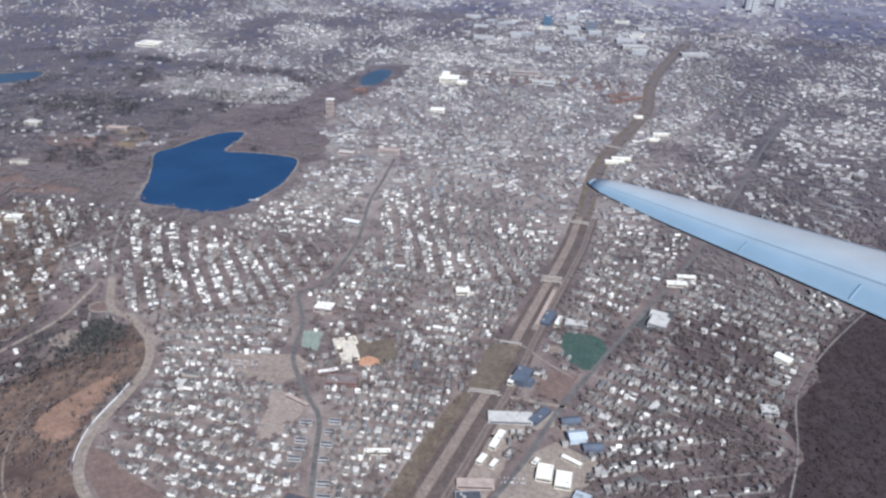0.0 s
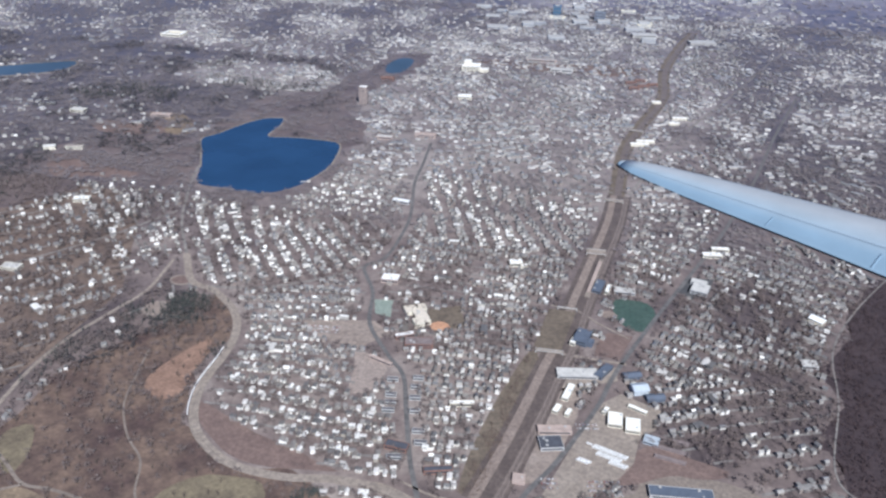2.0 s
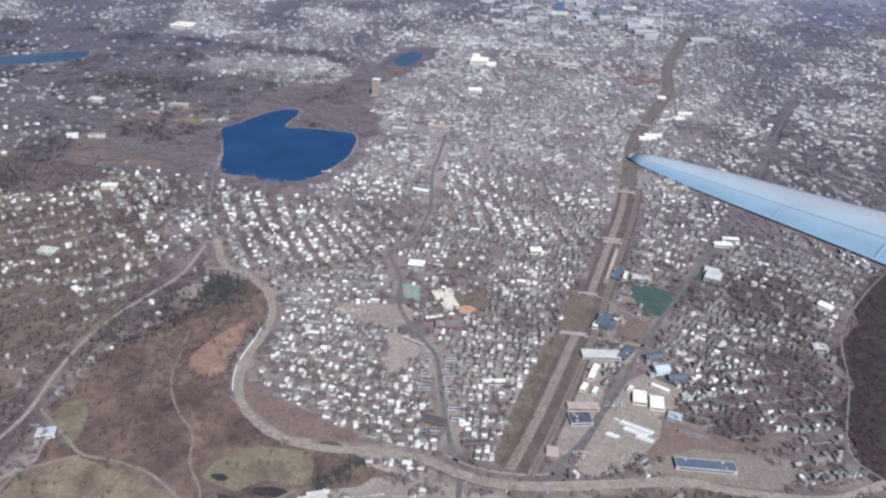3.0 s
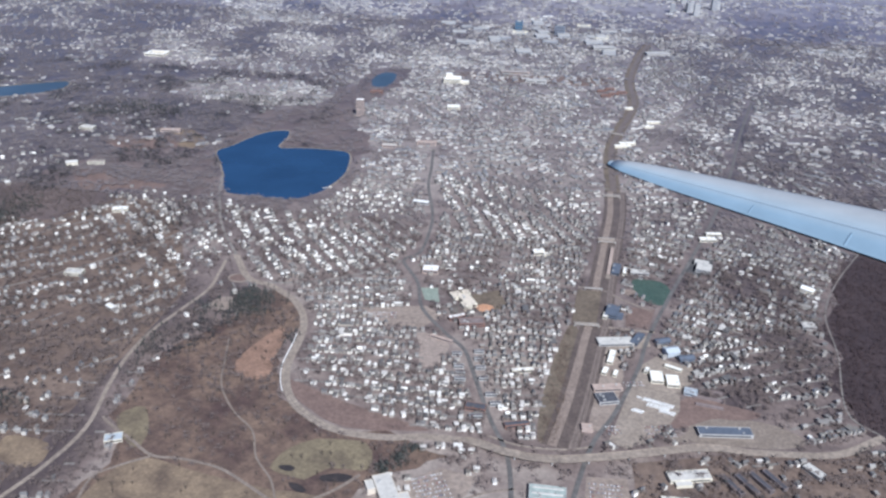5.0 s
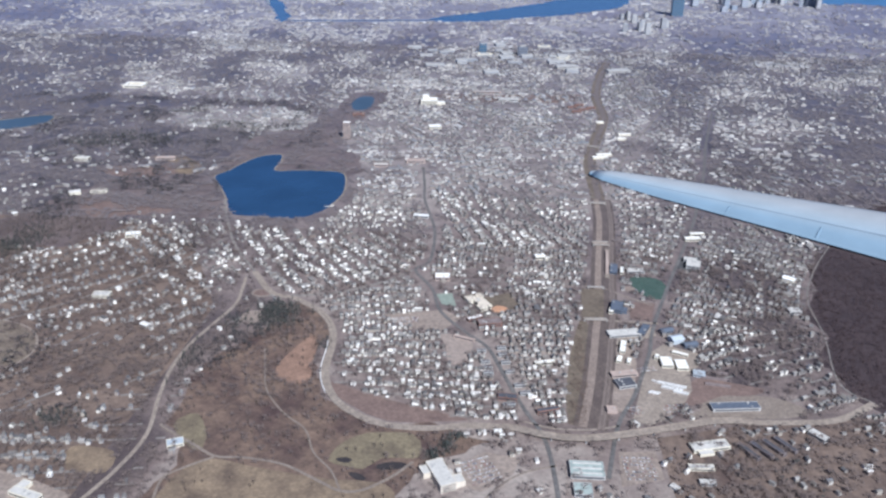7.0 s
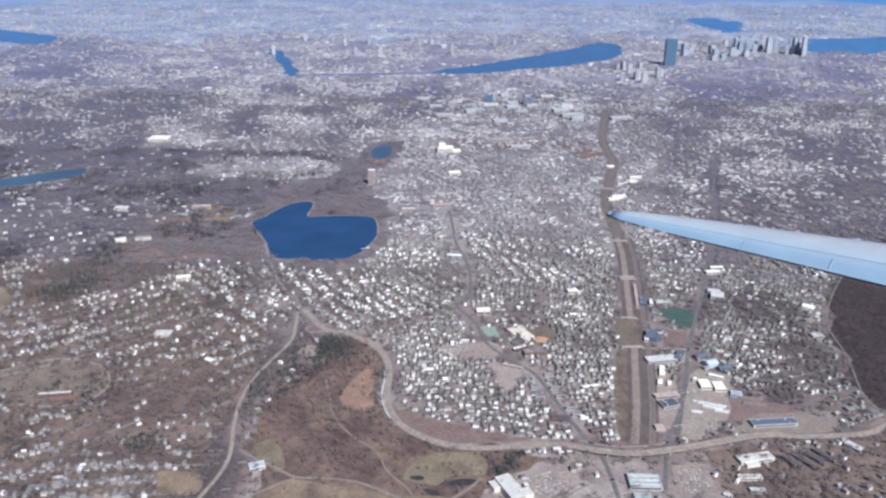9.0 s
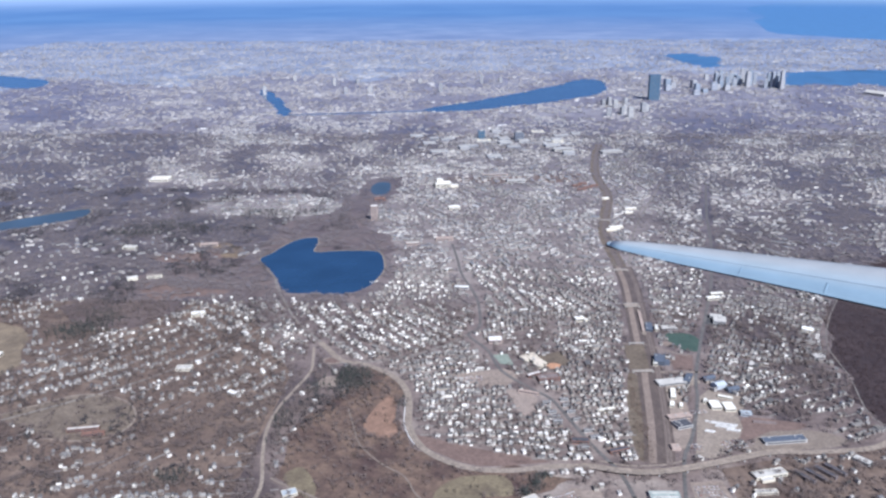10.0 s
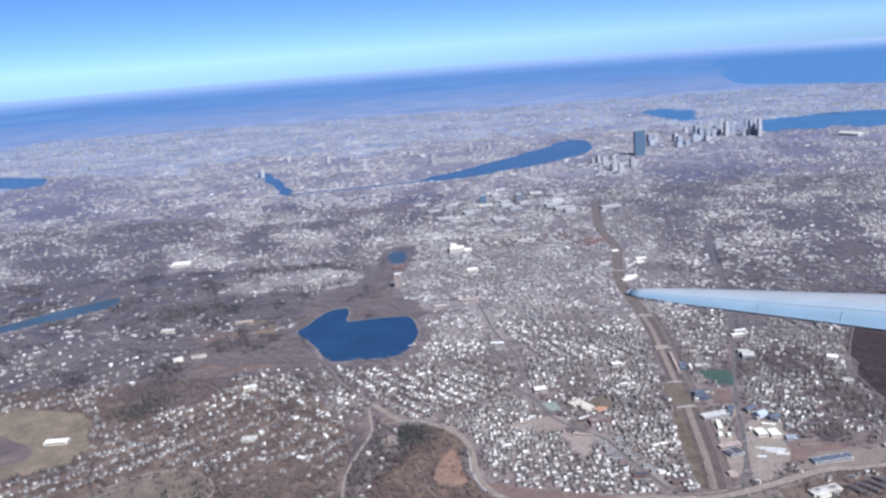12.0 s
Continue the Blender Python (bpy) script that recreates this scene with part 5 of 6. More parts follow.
for gx in np.arange(-420, 520, 46):
    for gy in np.arange(190, 640, 46):
        x, y = gx + rng.uniform(-16, 16), gy + rng.uniform(-16, 16)
        if all((x - q[0]) ** 2 + (y - q[1]) ** 2 > 26 ** 2 for q in SEEDS[:18]):
            SEEDS.append((x, y, (rng.choice([12, 28, 42, 58]) if x < -60 and y < 340 else rng.choice([8, 8, -70, -52, 25])) + rng.uniform(-9, 9), rng.uniform(4.8, 6.2) + (1.6 if x < -60 else 0)))
SEEDS = np.array(SEEDS)


def nearest(x, y):
    best, who = np.full(len(x), 1e9), np.zeros(len(x), int)
    for k, (sx, sy, _, _) in enumerate(SEEDS):
        d = (x - sx) ** 2 + (y - sy) ** 2
        m = d < best
        best[m], who[m] = d[m], k
    return who


hx, hy, ha = [], [], []
sx_, sy_, sa_ = [], [], []
for k, (cx, cy, deg, gap) in enumerate(SEEDS):
    c, s = math.cos(radians(deg)), math.sin(radians(deg))
    lines = np.arange(-9, 10) * gap
    u = np.arange(-42, 42, 1.5)
    for side in ((-0.92, 0.92) if gap > 5 else (-0.68, 0.68)):
        U, V = np.meshgrid(u, lines + side)
        U, V = U.ravel() + rng.normal(0, 0.25, U.size), V.ravel() + rng.normal(0, 0.15, U.size)
        x, y = cx + U * c - V * s, cy + U * s + V * c
        m = nearest(x, y) == k
        hx.append(x[m]), hy.append(y[m]), ha.append(np.full(m.sum(), radians(deg)) + rng.normal(0, 0.08, m.sum()))
    U, V = np.meshgrid(np.arange(-42, 42, 2.0), lines)
    x, y = cx + U.ravel() * c - V.ravel() * s, cy + U.ravel() * s + V.ravel() * c
    m = nearest(x, y) == k
    sx_.append(x[m]), sy_.append(y[m]), sa_.append(np.full(m.sum(), radians(deg)))
hx, hy, ha = map(np.concatenate, (hx, hy, ha))
sx_, sy_, sa_ = map(np.concatenate, (sx_, sy_, sa_))


def bend(x, y):
    """Streets are not quite straight: a slow sideways drift."""
    dx = np.array([noise.noise((a * 0.022, b * 0.022, 31.0)) for a, b in zip(x, y)])
    dy = np.array([noise.noise((a * 0.022, b * 0.022, 47.0)) for a, b in zip(x, y)])
    reach = np.where(x < -38, 7.5, 4.0)
    return x + reach * dx, y + reach * dy


hx, hy = bend(hx, hy)
loose = 0.5 * (hx < -38) + 0.6 * np.clip((hy - 285) / 60, 0, 1)                        # garden suburb: houses set back unevenly
hx, hy = hx + rng.normal(0, 1, len(hx)) * loose, hy + rng.normal(0, 1, len(hx)) * loose
sx_, sy_ = bend(sx_, sy_)
ok = (value_at(FREE, hx, hy) > 0) & (hy > 130) & (hy < 640)
ok &= ((hx > -0.66 * hy - 12) & (hx < 0.56 * hy + 22)) | (rng.random(len(hx)) < 0.2)
clump = np.array([noise.noise((a * 0.045, b * 0.045, 3.0)) + 0.5 * noise.noise((a * 0.12, b * 0.12, 6.0)) for a, b in zip(hx, hy)])
ok &= rng.random(len(hx)) < value_at(HOUSED, hx, hy) * np.clip(np.where(hy < 310, 1.0, 0.82) + 1.4 * clump, 0.08, 1.0)
ok &= (hy < 340) | (rng.random(len(hx)) < 0.72)
hx, hy, ha, hc = hx[ok], hy[ok], ha[ok], clump[ok]
ok = (value_at(FREE, sx_, sy_) > 0) & (value_at(HOUSED, sx_, sy_) > 0.3) & (sy_ > 130) & (sx_ > -0.66 * sy_ - 12) & (sx_ < 0.56 * sy_ + 22)
sx_, sy_, sa_ = sx_[ok], sy_[ok], sa_[ok]


P = rects(sx_, sy_, sa_, np.full(len(sx_), 2.05), np.full(len(sx_), 0.62), np.full(len(sx_), 0.045))
V = np.stack(P, 1).reshape(-1, 3)
tagged(new("side_streets", mesh_np("side_streets", V, np.arange(len(V)).reshape(-1, 4), mats=[M_SIDE])),
       "grey asphalt side streets between the houses", "streets", kind="stuff")


def houses_mesh(name, x, y, ang, w, d, h, rise, dull, mats, far=0):
    """Many gabled houses: four walls and two gables each, and a roof of two slopes with eaves."""
    n = len(x)
    z0 = np.zeros(n)
    lo, hi = rects(x, y, ang, w, d, z0), rects(x, y, ang, w, d, h)
    ea = rects(x, y, ang, w * 1.10, d * 1.14, h - 0.02)
    c, s = np.cos(ang), np.sin(ang)
    ridge = [np.stack([x + k * w * 0.5 * c, y + k * w * 0.5 * s, h + rise], -1) for k in (-1, 1)]
    ridge2 = [np.stack([x + k * w * 0.55 * c, y + k * w * 0.55 * s, h + rise + 0.03], -1) for k in (-1, 1)]
    V = np.stack(lo + hi + ridge + ea + ridge2, 1)
    b = (np.arange(n) * 16)[:, None]
    quads = np.concatenate([b + [0, 1, 5, 4], b + [1, 2, 6, 5], b + [2, 3, 7, 6], b + [3, 0, 4, 7], b + [10, 11, 15, 14], b + [12, 13, 14, 15]])
    look_ = np.where(dull, 2, 0) + 4 * far
    qm = np.concatenate([look_] * 4 + [look_ + 1] * 2)
    tris = np.concatenate([b + [5, 6, 9], b + [7, 4, 8]])
    return mesh_np(name, V.reshape(-1, 3), quads, tris, mats, qm, np.concatenate([look_] * 2))


n = len(hx)
hw = rng.uniform(0.85, 1.3, n)
hd = rng.uniform(0.62, 0.92, n)
hh = rng.uniform(0.55, 1.0, n)
hr = np.where(rng.random(n) < 0.42, 0.03, rng.uniform(0.22, 0.4, n))
turn = np.where(rng.random(n) < 0.6, np.pi / 2, 0.0)
big = rng.random(n) < 0.03 + 0.05 * (hc > 0.25) + 0.05 * (hy > 340)
tint = np.array([noise.noise((a * 0.05, b * 0.05, 21.0)) + 0.5 * noise.noise((a * 0.012, b * 0.012, 2.0)) for a, b in zip(hx, hy)])
core = np.exp(-((hx - 25) / 75) ** 2) * (hy < 360) + 0.85 * np.clip((hy - 380) / 80, 0, 1) * (hx > -70)
core *= np.where(hy > 400, 0.6, 1.0)
core = np.maximum(core, 1.3 * inside(np.array(VILLAGE, float), hx, hy))
hdull = rng.random(n) + 0.35 * big < np.clip(0.80 + 0.03 * (hx < -38) - 0.22 * (hx > 88) - 0.1 * ((hx > -20) & (hx < 70) & (hy < 300)) - 0.30 * core - 1.9 * tint, 0.10, 0.94)
hw[hx < -38] *= 0.96
back = np.clip((hy - 310) / 60, 0, 1)            # larger, lower, joined-up buildings towards the city
hw *= 1 + back * (0.1 + 0.35 * rng.lognormal(0, 0.6, n))
hd *= 1 + 0.3 * back
hh *= 1 - 0.35 * back
turn = np.where((back > 0) & (rng.random(n) < 0.6), 0.0, turn)
hw[big] *= rng.uniform(1.5, 2.6, big.sum())
hd[big] *= rng.uniform(1.2, 2.0, big.sum())
hr[big] = 0.03

# the houses nearest to the aircraft are things of their own
near = (hy < 228) & (hx > 4) & (hx < 63)
order = np.argsort(hy + 1000 * (~near))[:min(300, near.sum())]
single = np.zeros(n, bool)
single[order] = True


def house(kind, w, d, h, rise, label):
    root = thing("house", 0, 0, 0, label, "house", "houses by the parkway")
    wall = part("wall", box(w, d, h), M_WALL1, root)
    bm = bmesh.new()
    o = 0.06
    v = [bm.verts.new(q) for q in ((-w / 2 - o, -d / 2 - o, h), (w / 2 + o, -d / 2 - o, h), (w / 2 + o, d / 2 + o, h), (-w / 2 - o, d / 2 + o, h),
                                   (-w / 2 - o, 0, h + rise), (w / 2 + o, 0, h + rise))]
    for f in ((0, 1, 5, 4), (2, 3, 4, 5), (1, 2, 5), (3, 0, 4), (3, 2, 1, 0)):
        bm.faces.new([v[i] for i in f])
    roof = part("roof", bm, M_ROOF1, root)
    part("chimney", box(0.09, 0.09, 0.2, w * 0.2, d * 0.1, h + rise * 0.7), M_BRICK, roof)
    part("porch", box(w * 0.5, 0.2, 0.28, 0, -d / 2 - 0.1), M_WALL1, root)
    for k in range(2):
        for sy in (-1, 1):
            part("window", box(w * 0.7, 0.02, 0.13, 0, sy * d / 2, h * (0.2 + 0.45 * k) + 0.05), M_PANE, wall)
    return root


KINDS = [house(0, 1.08, 0.76, 0.58, 0.32, "gabled wooden house on a small lot"),
         house(1, 1.2, 0.85, 0.85, 0.06, "flat-roofed three-storey wooden house"),
         house(2, 0.92, 0.72, 0.56, 0.34, "small steep-roofed wooden house"),
         house(3, 1.3, 0.9, 0.66, 0.28, "broad two-family wooden house")]
used = [False] * 4
for k, i in enumerate(np.flatnonzero(single)):
    m = pose(hx[i], hy[i], 0, 0, 0, math.degrees(ha[i] + turn[i]))
    t = k % 4 if hr[i] > 0.1 else 1
    if not used[t]:
        KINDS[t].matrix_basis, used[t] = m, True
    else:
        copy_thing(KINDS[t], m)
rest = ~single
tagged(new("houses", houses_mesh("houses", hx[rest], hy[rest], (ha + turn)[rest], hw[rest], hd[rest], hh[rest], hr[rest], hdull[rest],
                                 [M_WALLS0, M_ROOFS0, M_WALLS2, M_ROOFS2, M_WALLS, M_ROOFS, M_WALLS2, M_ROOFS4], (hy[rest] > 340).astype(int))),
       "thousands of pale wooden houses with grey and white roofs", "houses", kind="stuff")

# farther districts: larger, lower, plainer blocks
nf = 60000
fy = 600 + 950 * rng.random(nf) ** 1.25
fx = 60 + (rng.random(nf) - 0.5) * (1.25 * fy + 150)
ok = (value_at(FREE, fx, fy) > 0) & (fx > X0) & (fx < X0 + NX) & (fy < Y0 + NY)
clump = np.array([1.5 * noise.noise((a * 0.02, b * 0.02, 8.0)) + 0.8 * noise.noise((a * 0.07, b * 0.07, 1.0)) for a, b in zip(fx, fy)])
ok &= rng.random(nf) < np.clip(0.62 + 0.0009 * (fy - 700) + 1.0 * clump, 0.05, 1.0) * np.clip(value_at(HOUSED, fx + rng.normal(0, 14, nf), fy + rng.normal(0, 14, nf)) / 0.8, 0, 1)
fx, fy = fx[ok], fy[ok]
n = len(fx)
fw, fd = rng.uniform(1.0, 2.4, n), rng.uniform(0.9, 2.2, n)
fw *= rng.lognormal(0.1, 0.4, n)
fl = rng.random(n) < 0.05
fw[fl] *= 2.4
fd[fl] *= 2.0
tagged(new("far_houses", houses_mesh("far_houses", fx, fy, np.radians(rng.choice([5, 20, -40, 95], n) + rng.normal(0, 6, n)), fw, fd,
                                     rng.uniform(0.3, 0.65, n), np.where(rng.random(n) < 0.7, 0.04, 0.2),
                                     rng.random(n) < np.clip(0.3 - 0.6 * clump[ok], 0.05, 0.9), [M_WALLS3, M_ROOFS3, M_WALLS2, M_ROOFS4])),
       "distant dense pale buildings of the city", "houses", kind="stuff")

# large pale sheds, stores and schools scattered in clusters
nf = 5000
fy = 330 + 1050 * rng.random(nf) ** 1.1
fx = 50 + (rng.random(nf) - 0.5) * (1.2 * fy + 120)
clump = np.array([noise.noise((a * 0.03, b * 0.02, 81.0)) + 0.6 * noise.noise((a * 0.1, b * 0.07, 83.0)) for a, b in zip(fx, fy)])
ok = (value_at(FREE, fx, fy) > 0) & (rng.random(nf) < np.clip(0.08 + 0.9 * clump, 0, 0.8) * np.clip(value_at(HOUSED, fx, fy), 0, 1)) & (fx > X0) & (fx < X0 + NX - 20)
fx, fy = fx[ok], fy[ok]
n = len(fx)
grown = np.clip((fy - 300) / 500, 0.25, 1.3)
tagged(new("pale_sheds", houses_mesh("pale_sheds", fx, fy, np.radians(rng.choice([5, 15, -10, 30], n) + rng.normal(0, 6, n)), rng.uniform(2.2, 6.5, n) * grown,
                                     rng.uniform(1.4, 3.2, n) * grown, rng.uniform(0.4, 0.8, n), np.full(n, 0.05), np.zeros(n, bool), [M_SHEDS, M_SHEDS])),
       "scattered large buildings with pale flat roofs", "buildings", kind="stuff")

# ---------------------------------------------------------------- trees
def trees_mesh(name, x, y, r, h, leaves, mat, cone=False, grow=0.95, slim=1.0):
    """Many leafless crowns, each a loose cloud of twig clumps on a thin stem."""
    n = len(x)
    a = rng.random((n, leaves)) * 2 * np.pi
    zf = rng.random((n, leaves))
    rad = (np.sqrt(rng.random((n, leaves))) * (np.where(cone, 1 - zf, np.sin(np.pi * (0.15 + 0.8 * zf))))) * r[:, None]
    C = np.stack([x[:, None] + rad * np.cos(a), y[:, None] + rad * np.sin(a), h[:, None] * ((0.12 if cone else 0.35) + (0.85 if cone else 0.62) * zf)], -1)
    size = r[:, None] * rng.uniform(0.28, 0.55, (n, leaves))
    T = C[:, :, None, :] + rng.normal(0, grow, (n, leaves, 3, 3)) * np.array([1.0, 1.0, 0.5 if cone else 0.14]) * size[..., None, None]
    T[:, :, 2] = T[:, :, 0] * (1 - slim) + T[:, :, 2] * slim          # slim: thin sprays of twigs
    T[..., 2] = np.maximum(T[..., 2], 0.06)
    st = np.stack([np.stack([x - 0.04, y, 0 * x], -1), np.stack([x + 0.04, y, 0 * x], -1), np.stack([x, y, h * 0.8], -1)], 1)
    V = np.concatenate([T.reshape(-1, 3), st.reshape(-1, 3)])
    return mesh_np(name, V, None, np.arange(len(V)).reshape(-1, 3), [mat])


def scatter(n, box_, power=1.0):
    x = rng.uniform(box_[0], box_[1], n)
    y = box_[2] + (box_[3] - box_[2]) * rng.random(n) ** power
    return x, y


HOUSE_AT = np.zeros((NY, NX), np.float32)
HOUSE_AT[(sy_ - Y0).astype(int), np.clip(sx_ - X0, 0, NX - 1).astype(int)] = 0.8
HOUSE_AT[(hy - Y0).astype(int), np.clip(hx - X0, 0, NX - 1).astype(int)] = 1
for px0, px1, py0, py1, count, leaves in ((-200, 190, 140, 300, 80000, 19), (-320, 270, 300, 450, 110000, 9), (-430, 380, 450, 640, 100000, 8)):
    tx, ty = scatter(count, (px0, px1, py0, py1))
    fr = value_at(FREE, tx, ty)
    ground_ok = np.ones(len(tx), bool)
    keepout = value_at(TREELESS, tx, ty) > 0
    dens = count / ((px1 - px0) * (py1 - py0))
    patchy = np.array([noise.noise((a * 0.06, b * 0.06, 5.0)) - 0.9 * noise.noise((a * 0.045, b * 0.045, 3.0)) for a, b in zip(tx, ty)])
    step = 0.22 if leaves > 18 else 0.13
    fine = np.array([noise.noise((a * step, b * step * 1.3, 15.0)) for a, b in zip(tx, ty)])
    m = ground_ok & ~keepout & (tx > -0.66 * ty - 15) & (tx < 0.56 * ty + 25) & (rng.random(count) < np.clip(value_at(WOODED, tx + rng.normal(0, 2.5, count), ty + rng.normal(0, 2.5, count)) * (1 + 0.9 * patchy + (1.8 if leaves > 18 else 2.6) * fine) / dens, 0, 1) * 1.25)
    m &= (value_at(HOUSE_AT, tx, ty) < 0.5) & (value_at(DEEP, tx, ty) < 0.5)
    tx, ty = tx[m], ty[m]
    r = rng.uniform(0.45, 0.85, len(tx)) * (1.0 if leaves > 18 else 1.4 if leaves > 7 else 1.8)
    near_ = leaves > 18
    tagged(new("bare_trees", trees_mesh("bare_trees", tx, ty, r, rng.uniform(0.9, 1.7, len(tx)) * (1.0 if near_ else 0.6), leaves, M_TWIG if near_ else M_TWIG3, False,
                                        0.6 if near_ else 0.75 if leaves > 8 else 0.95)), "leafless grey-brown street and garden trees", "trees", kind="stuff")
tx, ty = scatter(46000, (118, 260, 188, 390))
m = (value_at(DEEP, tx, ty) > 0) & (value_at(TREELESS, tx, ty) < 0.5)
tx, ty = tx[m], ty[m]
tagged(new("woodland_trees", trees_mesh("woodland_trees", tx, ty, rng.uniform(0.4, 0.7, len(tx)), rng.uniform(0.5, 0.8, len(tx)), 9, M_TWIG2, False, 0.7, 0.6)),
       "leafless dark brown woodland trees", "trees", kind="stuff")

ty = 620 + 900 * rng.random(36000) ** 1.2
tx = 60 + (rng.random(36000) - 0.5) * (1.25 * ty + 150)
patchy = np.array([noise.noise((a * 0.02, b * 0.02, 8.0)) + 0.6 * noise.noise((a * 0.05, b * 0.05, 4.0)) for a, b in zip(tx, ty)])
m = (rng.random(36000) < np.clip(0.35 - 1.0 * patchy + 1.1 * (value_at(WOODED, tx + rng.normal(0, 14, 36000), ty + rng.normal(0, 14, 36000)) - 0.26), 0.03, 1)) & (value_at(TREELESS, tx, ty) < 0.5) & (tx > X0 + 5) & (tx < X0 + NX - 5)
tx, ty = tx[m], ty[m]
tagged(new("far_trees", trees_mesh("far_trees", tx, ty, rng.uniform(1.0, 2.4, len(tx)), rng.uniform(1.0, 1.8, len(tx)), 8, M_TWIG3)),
       "distant leafless grey-brown tree belts", "trees", kind="stuff")

# close dark stands of trees in the leafy quarters
tx, ty = scatter(150000, (-290, 180, 150, 470))
dark = np.array([noise.noise((a * 0.055, b * 0.04, 91.0)) + 0.7 * noise.noise((a * 0.15, b * 0.10, 93.0)) for a, b in zip(tx, ty)])
west = np.clip((-34 - tx) / 24, 0, 1) * (0.45 + 0.55 * np.clip((ty - 270) / 50, 0, 1)) + 0.3 * np.clip((tx - 90) / 20, 0, 1)
west = np.where(inside(np.array(HOLLOW, float), tx, ty), 0.85, west)
dark = dark + 0.2 * inside(np.array(HOLLOW, float), tx, ty)
m = (rng.random(len(tx)) < np.clip(4.0 * dark - 0.5, 0, 1) * west) & (value_at(TREELESS, tx, ty) < 0.5) & (value_at(HOUSE_AT, tx, ty) < 0.5) & (value_at(DEEP, tx, ty) < 0.5)
m &= (tx > -0.66 * ty - 15) & (tx < 0.56 * ty + 25)
tx, ty = tx[m], ty[m]
tagged(new("tree_stands", trees_mesh("tree_stands", tx, ty, rng.uniform(0.5, 0.95, len(tx)), rng.uniform(0.9, 1.6, len(tx)), 9, M_STAND, False, 0.75)),
       "close dark stands of pines and bare trees", "trees", kind="stuff")

# low scrub on the verge beside the railway
bx_, by_ = scatter(2600, (60, 70, 198, 246))
lean = 62.6 + (by_ - 200) * 0.10
m = np.abs(bx_ - lean) < 2.2 - 0.012 * (by_ - 200)
m &= np.array([noise.noise((a * 0.35, b * 0.16, 47.0)) for a, b in zip(bx_, by_)]) > -0.05
bx_, by_ = bx_[m], by_[m]
tagged(new("verge_scrub", trees_mesh("verge_scrub", bx_, by_, rng.uniform(0.2, 0.45, len(bx_)), rng.uniform(0.3, 0.7, len(bx_)), 9, M_TWIG1, False, 0.5)),
       "leafless brown scrub on the railway verge", "bushes", kind="stuff")

# conifer groves
cx_, cy_ = [], []
for (gx, gy), (rx, ry), k in (((-18, 239), (6, 7), 330), ((36, 190.5), (1.4, 1.4), 30), ((33.8, 187), (1.6, 2.0), 45), ((31.4, 183.2), (1.6, 2.0), 40), ((-55, 187), (5, 4), 90), ((-146, 384), (16, 6), 160),
                              ((-120, 272), (9, 6), 260), ((-114, 281), (9, 11), 200), ((-90, 420), (22, 10), 300), ((-128, 396), (24, 12), 380), ((-19, 243), (5, 4), 160), ((-2, 226), (2, 4), 20), ((-34.5, 214), (1.6, 9), 60), ((-29, 234), (4, 5), 50)):
    cx_.append(rng.normal(gx, rx / 1.8, k)), cy_.append(rng.normal(gy, ry / 1.8, k))
cx_, cy_ = np.concatenate(cx_), np.concatenate(cy_)
tagged(new("conifers", trees_mesh("conifers", cx_, cy_, rng.uniform(0.35, 0.6, len(cx_)), rng.uniform(1.2, 2.0, len(cx_)), 22, M_NEEDLE, True, 0.6)),
       "dark green conifer groves", "trees", kind="stuff")


# single bare trees in the park
def park_tree(seed, h):
    r = random.Random(seed)
    root = thing("tree", 0, 0, 0, "leafless park tree with a spreading crown", "tree", "park trees")
    bm = bmesh.new()
    bmesh.ops.create_cone(bm, cap_ends=True, segments=7, radius1=0.07, radius2=0.03, depth=h * 0.5, matrix=Matrix.Translation((0, 0, h * 0.25)))
    for k in range(6):
        a, t = k * 1.05 + r.uniform(-.3, .3), r.uniform(0.5, 0.9)
        m = Matrix.Translation((0, 0, h * r.uniform(0.3, 0.48))) @ Matrix.Rotation(a, 4, "Z") @ Matrix.Rotation(t, 4, "X") @ Matrix.Translation((0, 0, h * 0.2))
        bmesh.ops.create_cone(bm, cap_ends=False, segments=5, radius1=0.03, radius2=0.008, depth=h * 0.4, matrix=m)
    part("trunk", bm, M_BARK, root)
    part("crown", trees_mesh("crown", np.zeros(1), np.zeros(1), np.full(1, h * 0.42), np.full(1, h), 80, M_TWIG1, False, 0.34, 0.25), None, root)
    return root


kinds = [park_tree(s, h) for s, h in ((1, 1.5), (2, 1.2), (3, 1.8))]
tr = random.Random(5)
placed = 0
while placed < 120:
    x, y = tr.uniform(-34, 44), tr.uniform(166, 232)
    if inside(np.array(PARK_L, float), np.array([x]), np.array([y]))[0]:
        m = pose(x, y, 0.02, 0, 0, tr.uniform(0, 360))
        if placed < 3:
            kinds[placed].matrix_basis = m
        else:
            copy_thing(kinds[placed % 3], m)
        placed += 1

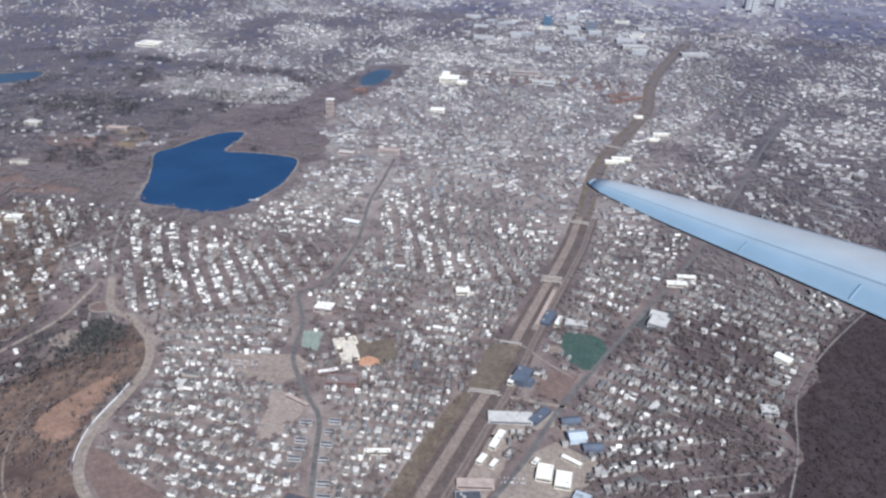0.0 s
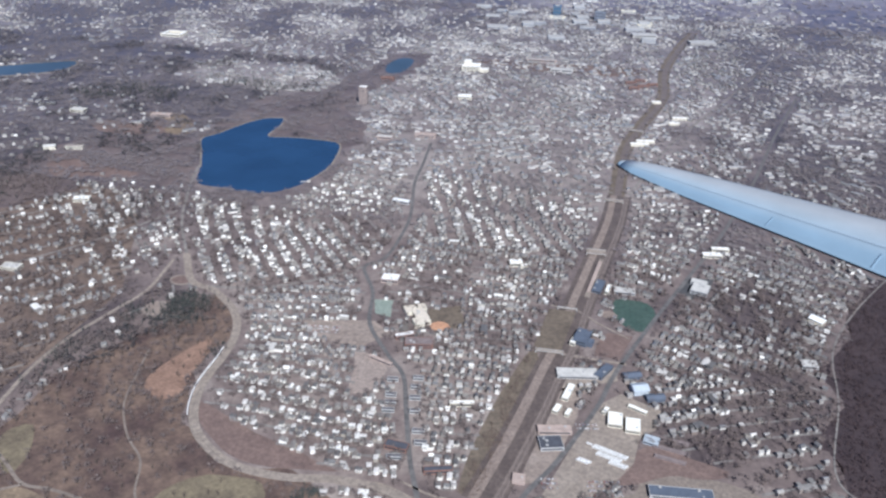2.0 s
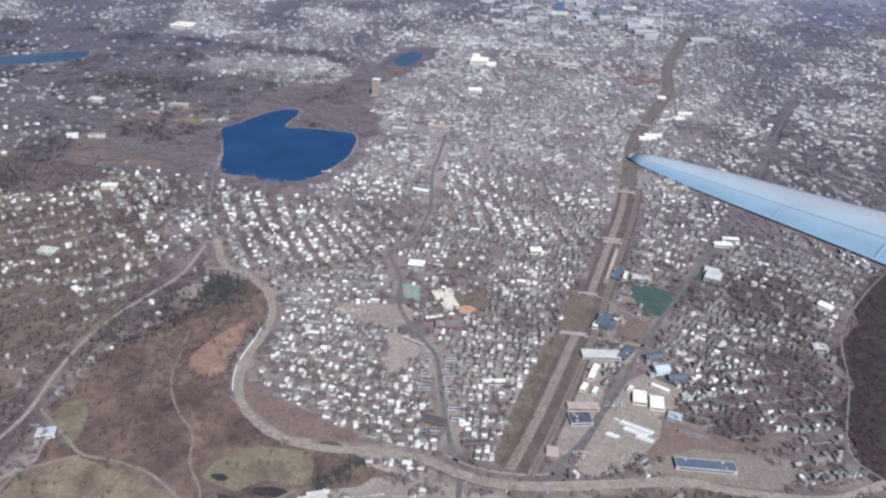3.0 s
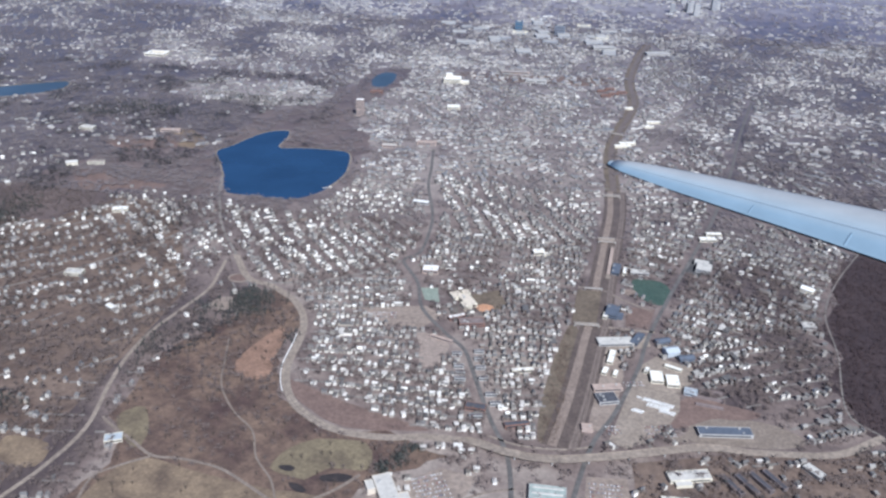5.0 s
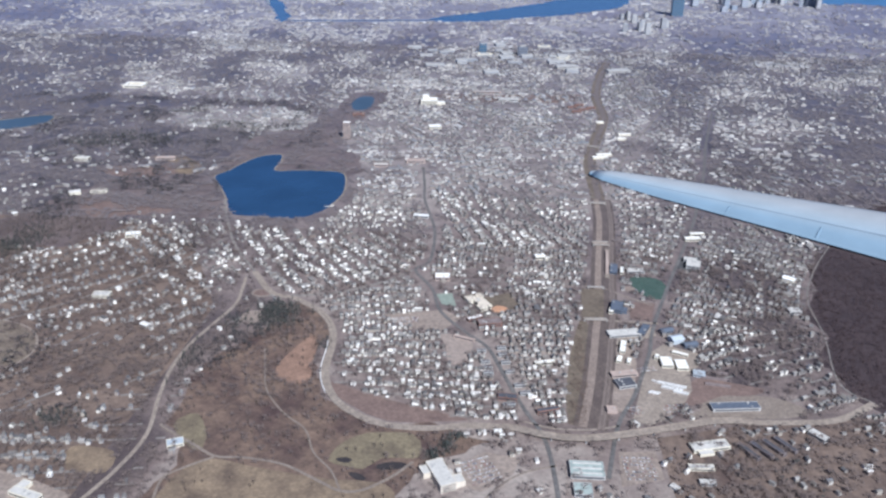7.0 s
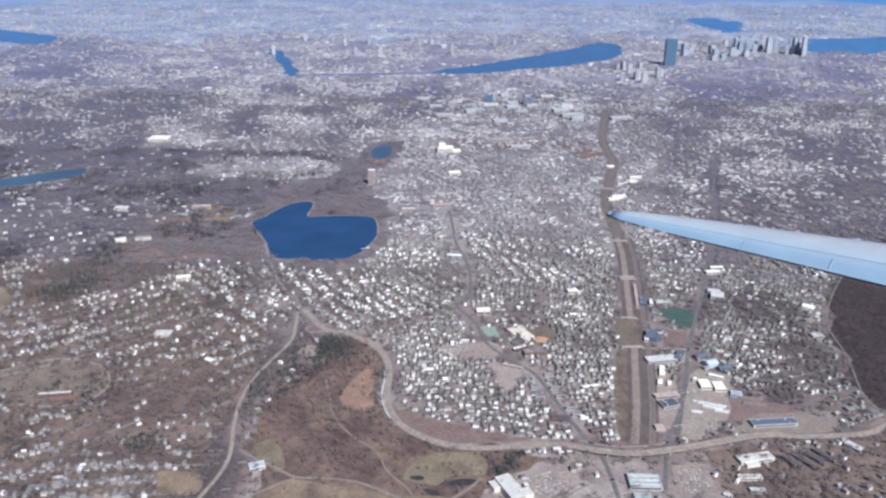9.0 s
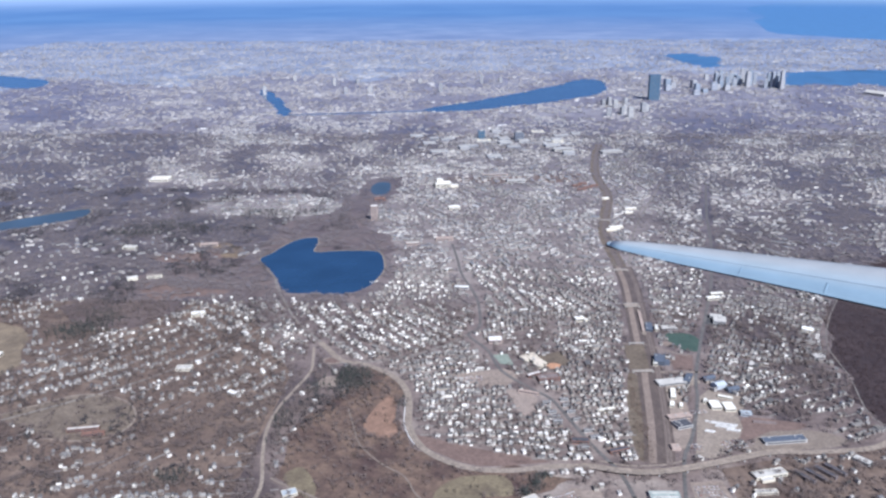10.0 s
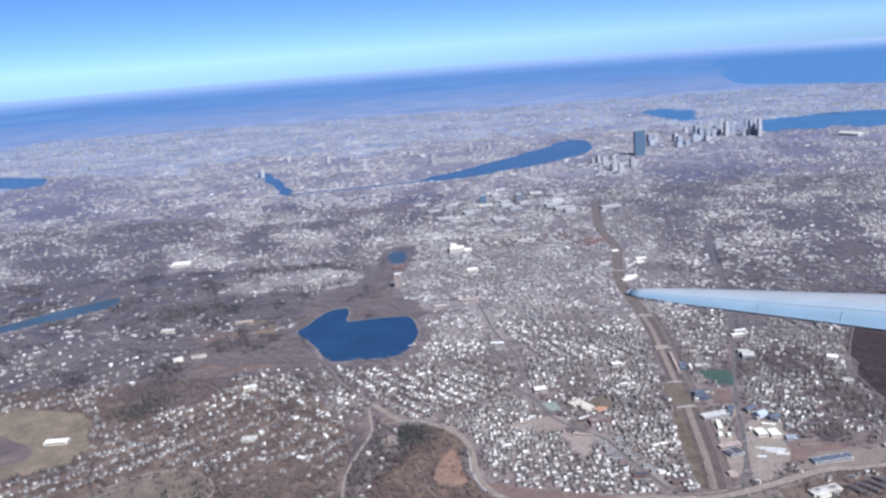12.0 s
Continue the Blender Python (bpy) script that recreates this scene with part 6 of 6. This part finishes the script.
# ---------------------------------------------------------------- the aircraft's wing
def wing_skin(s0, s1, c0, c1, lift=0.0, steps=28, ring=10):
    """A stretch of the wing's skin between two shares of the chord, both faces, rounded at the edges."""
    bm = bmesh.new()
    share = bm.verts.layers.float.new("chord_share")
    rows = []
    for i in range(steps + 1):
        s = s0 + (s1 - s0) * i / steps
        ch = chord(s)
        row = []
        for side in (1, -1):
            js = range(ring + 1) if side > 0 else range(ring, -1, -1)
            for j in js:
                f = c0 + (c1 - c0) * j / ring
                t = 0.085 * ch * 2.2 * max(0.0, 1 - f) ** 0.8 * (f + 0.04) ** 0.75
                q = TIP + ALONG * s + ACROSS * (ch * (f - 0.5)) + UPWARD * (side * (t * (1.0 if side > 0 else 0.1) + lift))
                v = bm.verts.new(q)
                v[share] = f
                row.append(v)
        rows.append(row)
    n = len(rows[0])
    for a, b in zip(rows, rows[1:]):
        for k in range(n):
            bm.faces.new((a[k], a[(k + 1) % n], b[(k + 1) % n], b[k]))
    bm.faces.new(rows[0])
    bm.faces.new(rows[-1][::-1])
    for f in bm.faces:
        f.smooth = True
    for e in bm.edges:
        e.smooth = not all(v[share] > 0.999 for v in e.verts)
    return bm


wing = new("aircraft_wing")
wing.location = TIP
bpy.context.view_layer.update()
tagged(wing, "pale blue-grey airliner wing with a blue leading edge", "aircraft wing")


def wing_part(name, bm, mat, label=""):
    bmesh.ops.translate(bm, verts=bm.verts, vec=-TIP)
    return part(name, bm, mat, wing, label)


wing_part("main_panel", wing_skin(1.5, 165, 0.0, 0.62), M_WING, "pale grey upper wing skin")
wing_part("leading_edge", wing_skin(1.5, 165, 0.62, 1.0), M_WING, "leading edge slat with reflected sky blue painted on")
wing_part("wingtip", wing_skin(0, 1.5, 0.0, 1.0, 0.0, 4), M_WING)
wing_part("seam", wing_skin(92.5, 93.3, 0.74, 0.97, 0.06, 2), M_SEAM, "dark slat joint")
wing_part("seam", wing_skin(60.0, 60.5, 0.74, 0.97, 0.06, 2), M_SEAM, "dark slat joint")
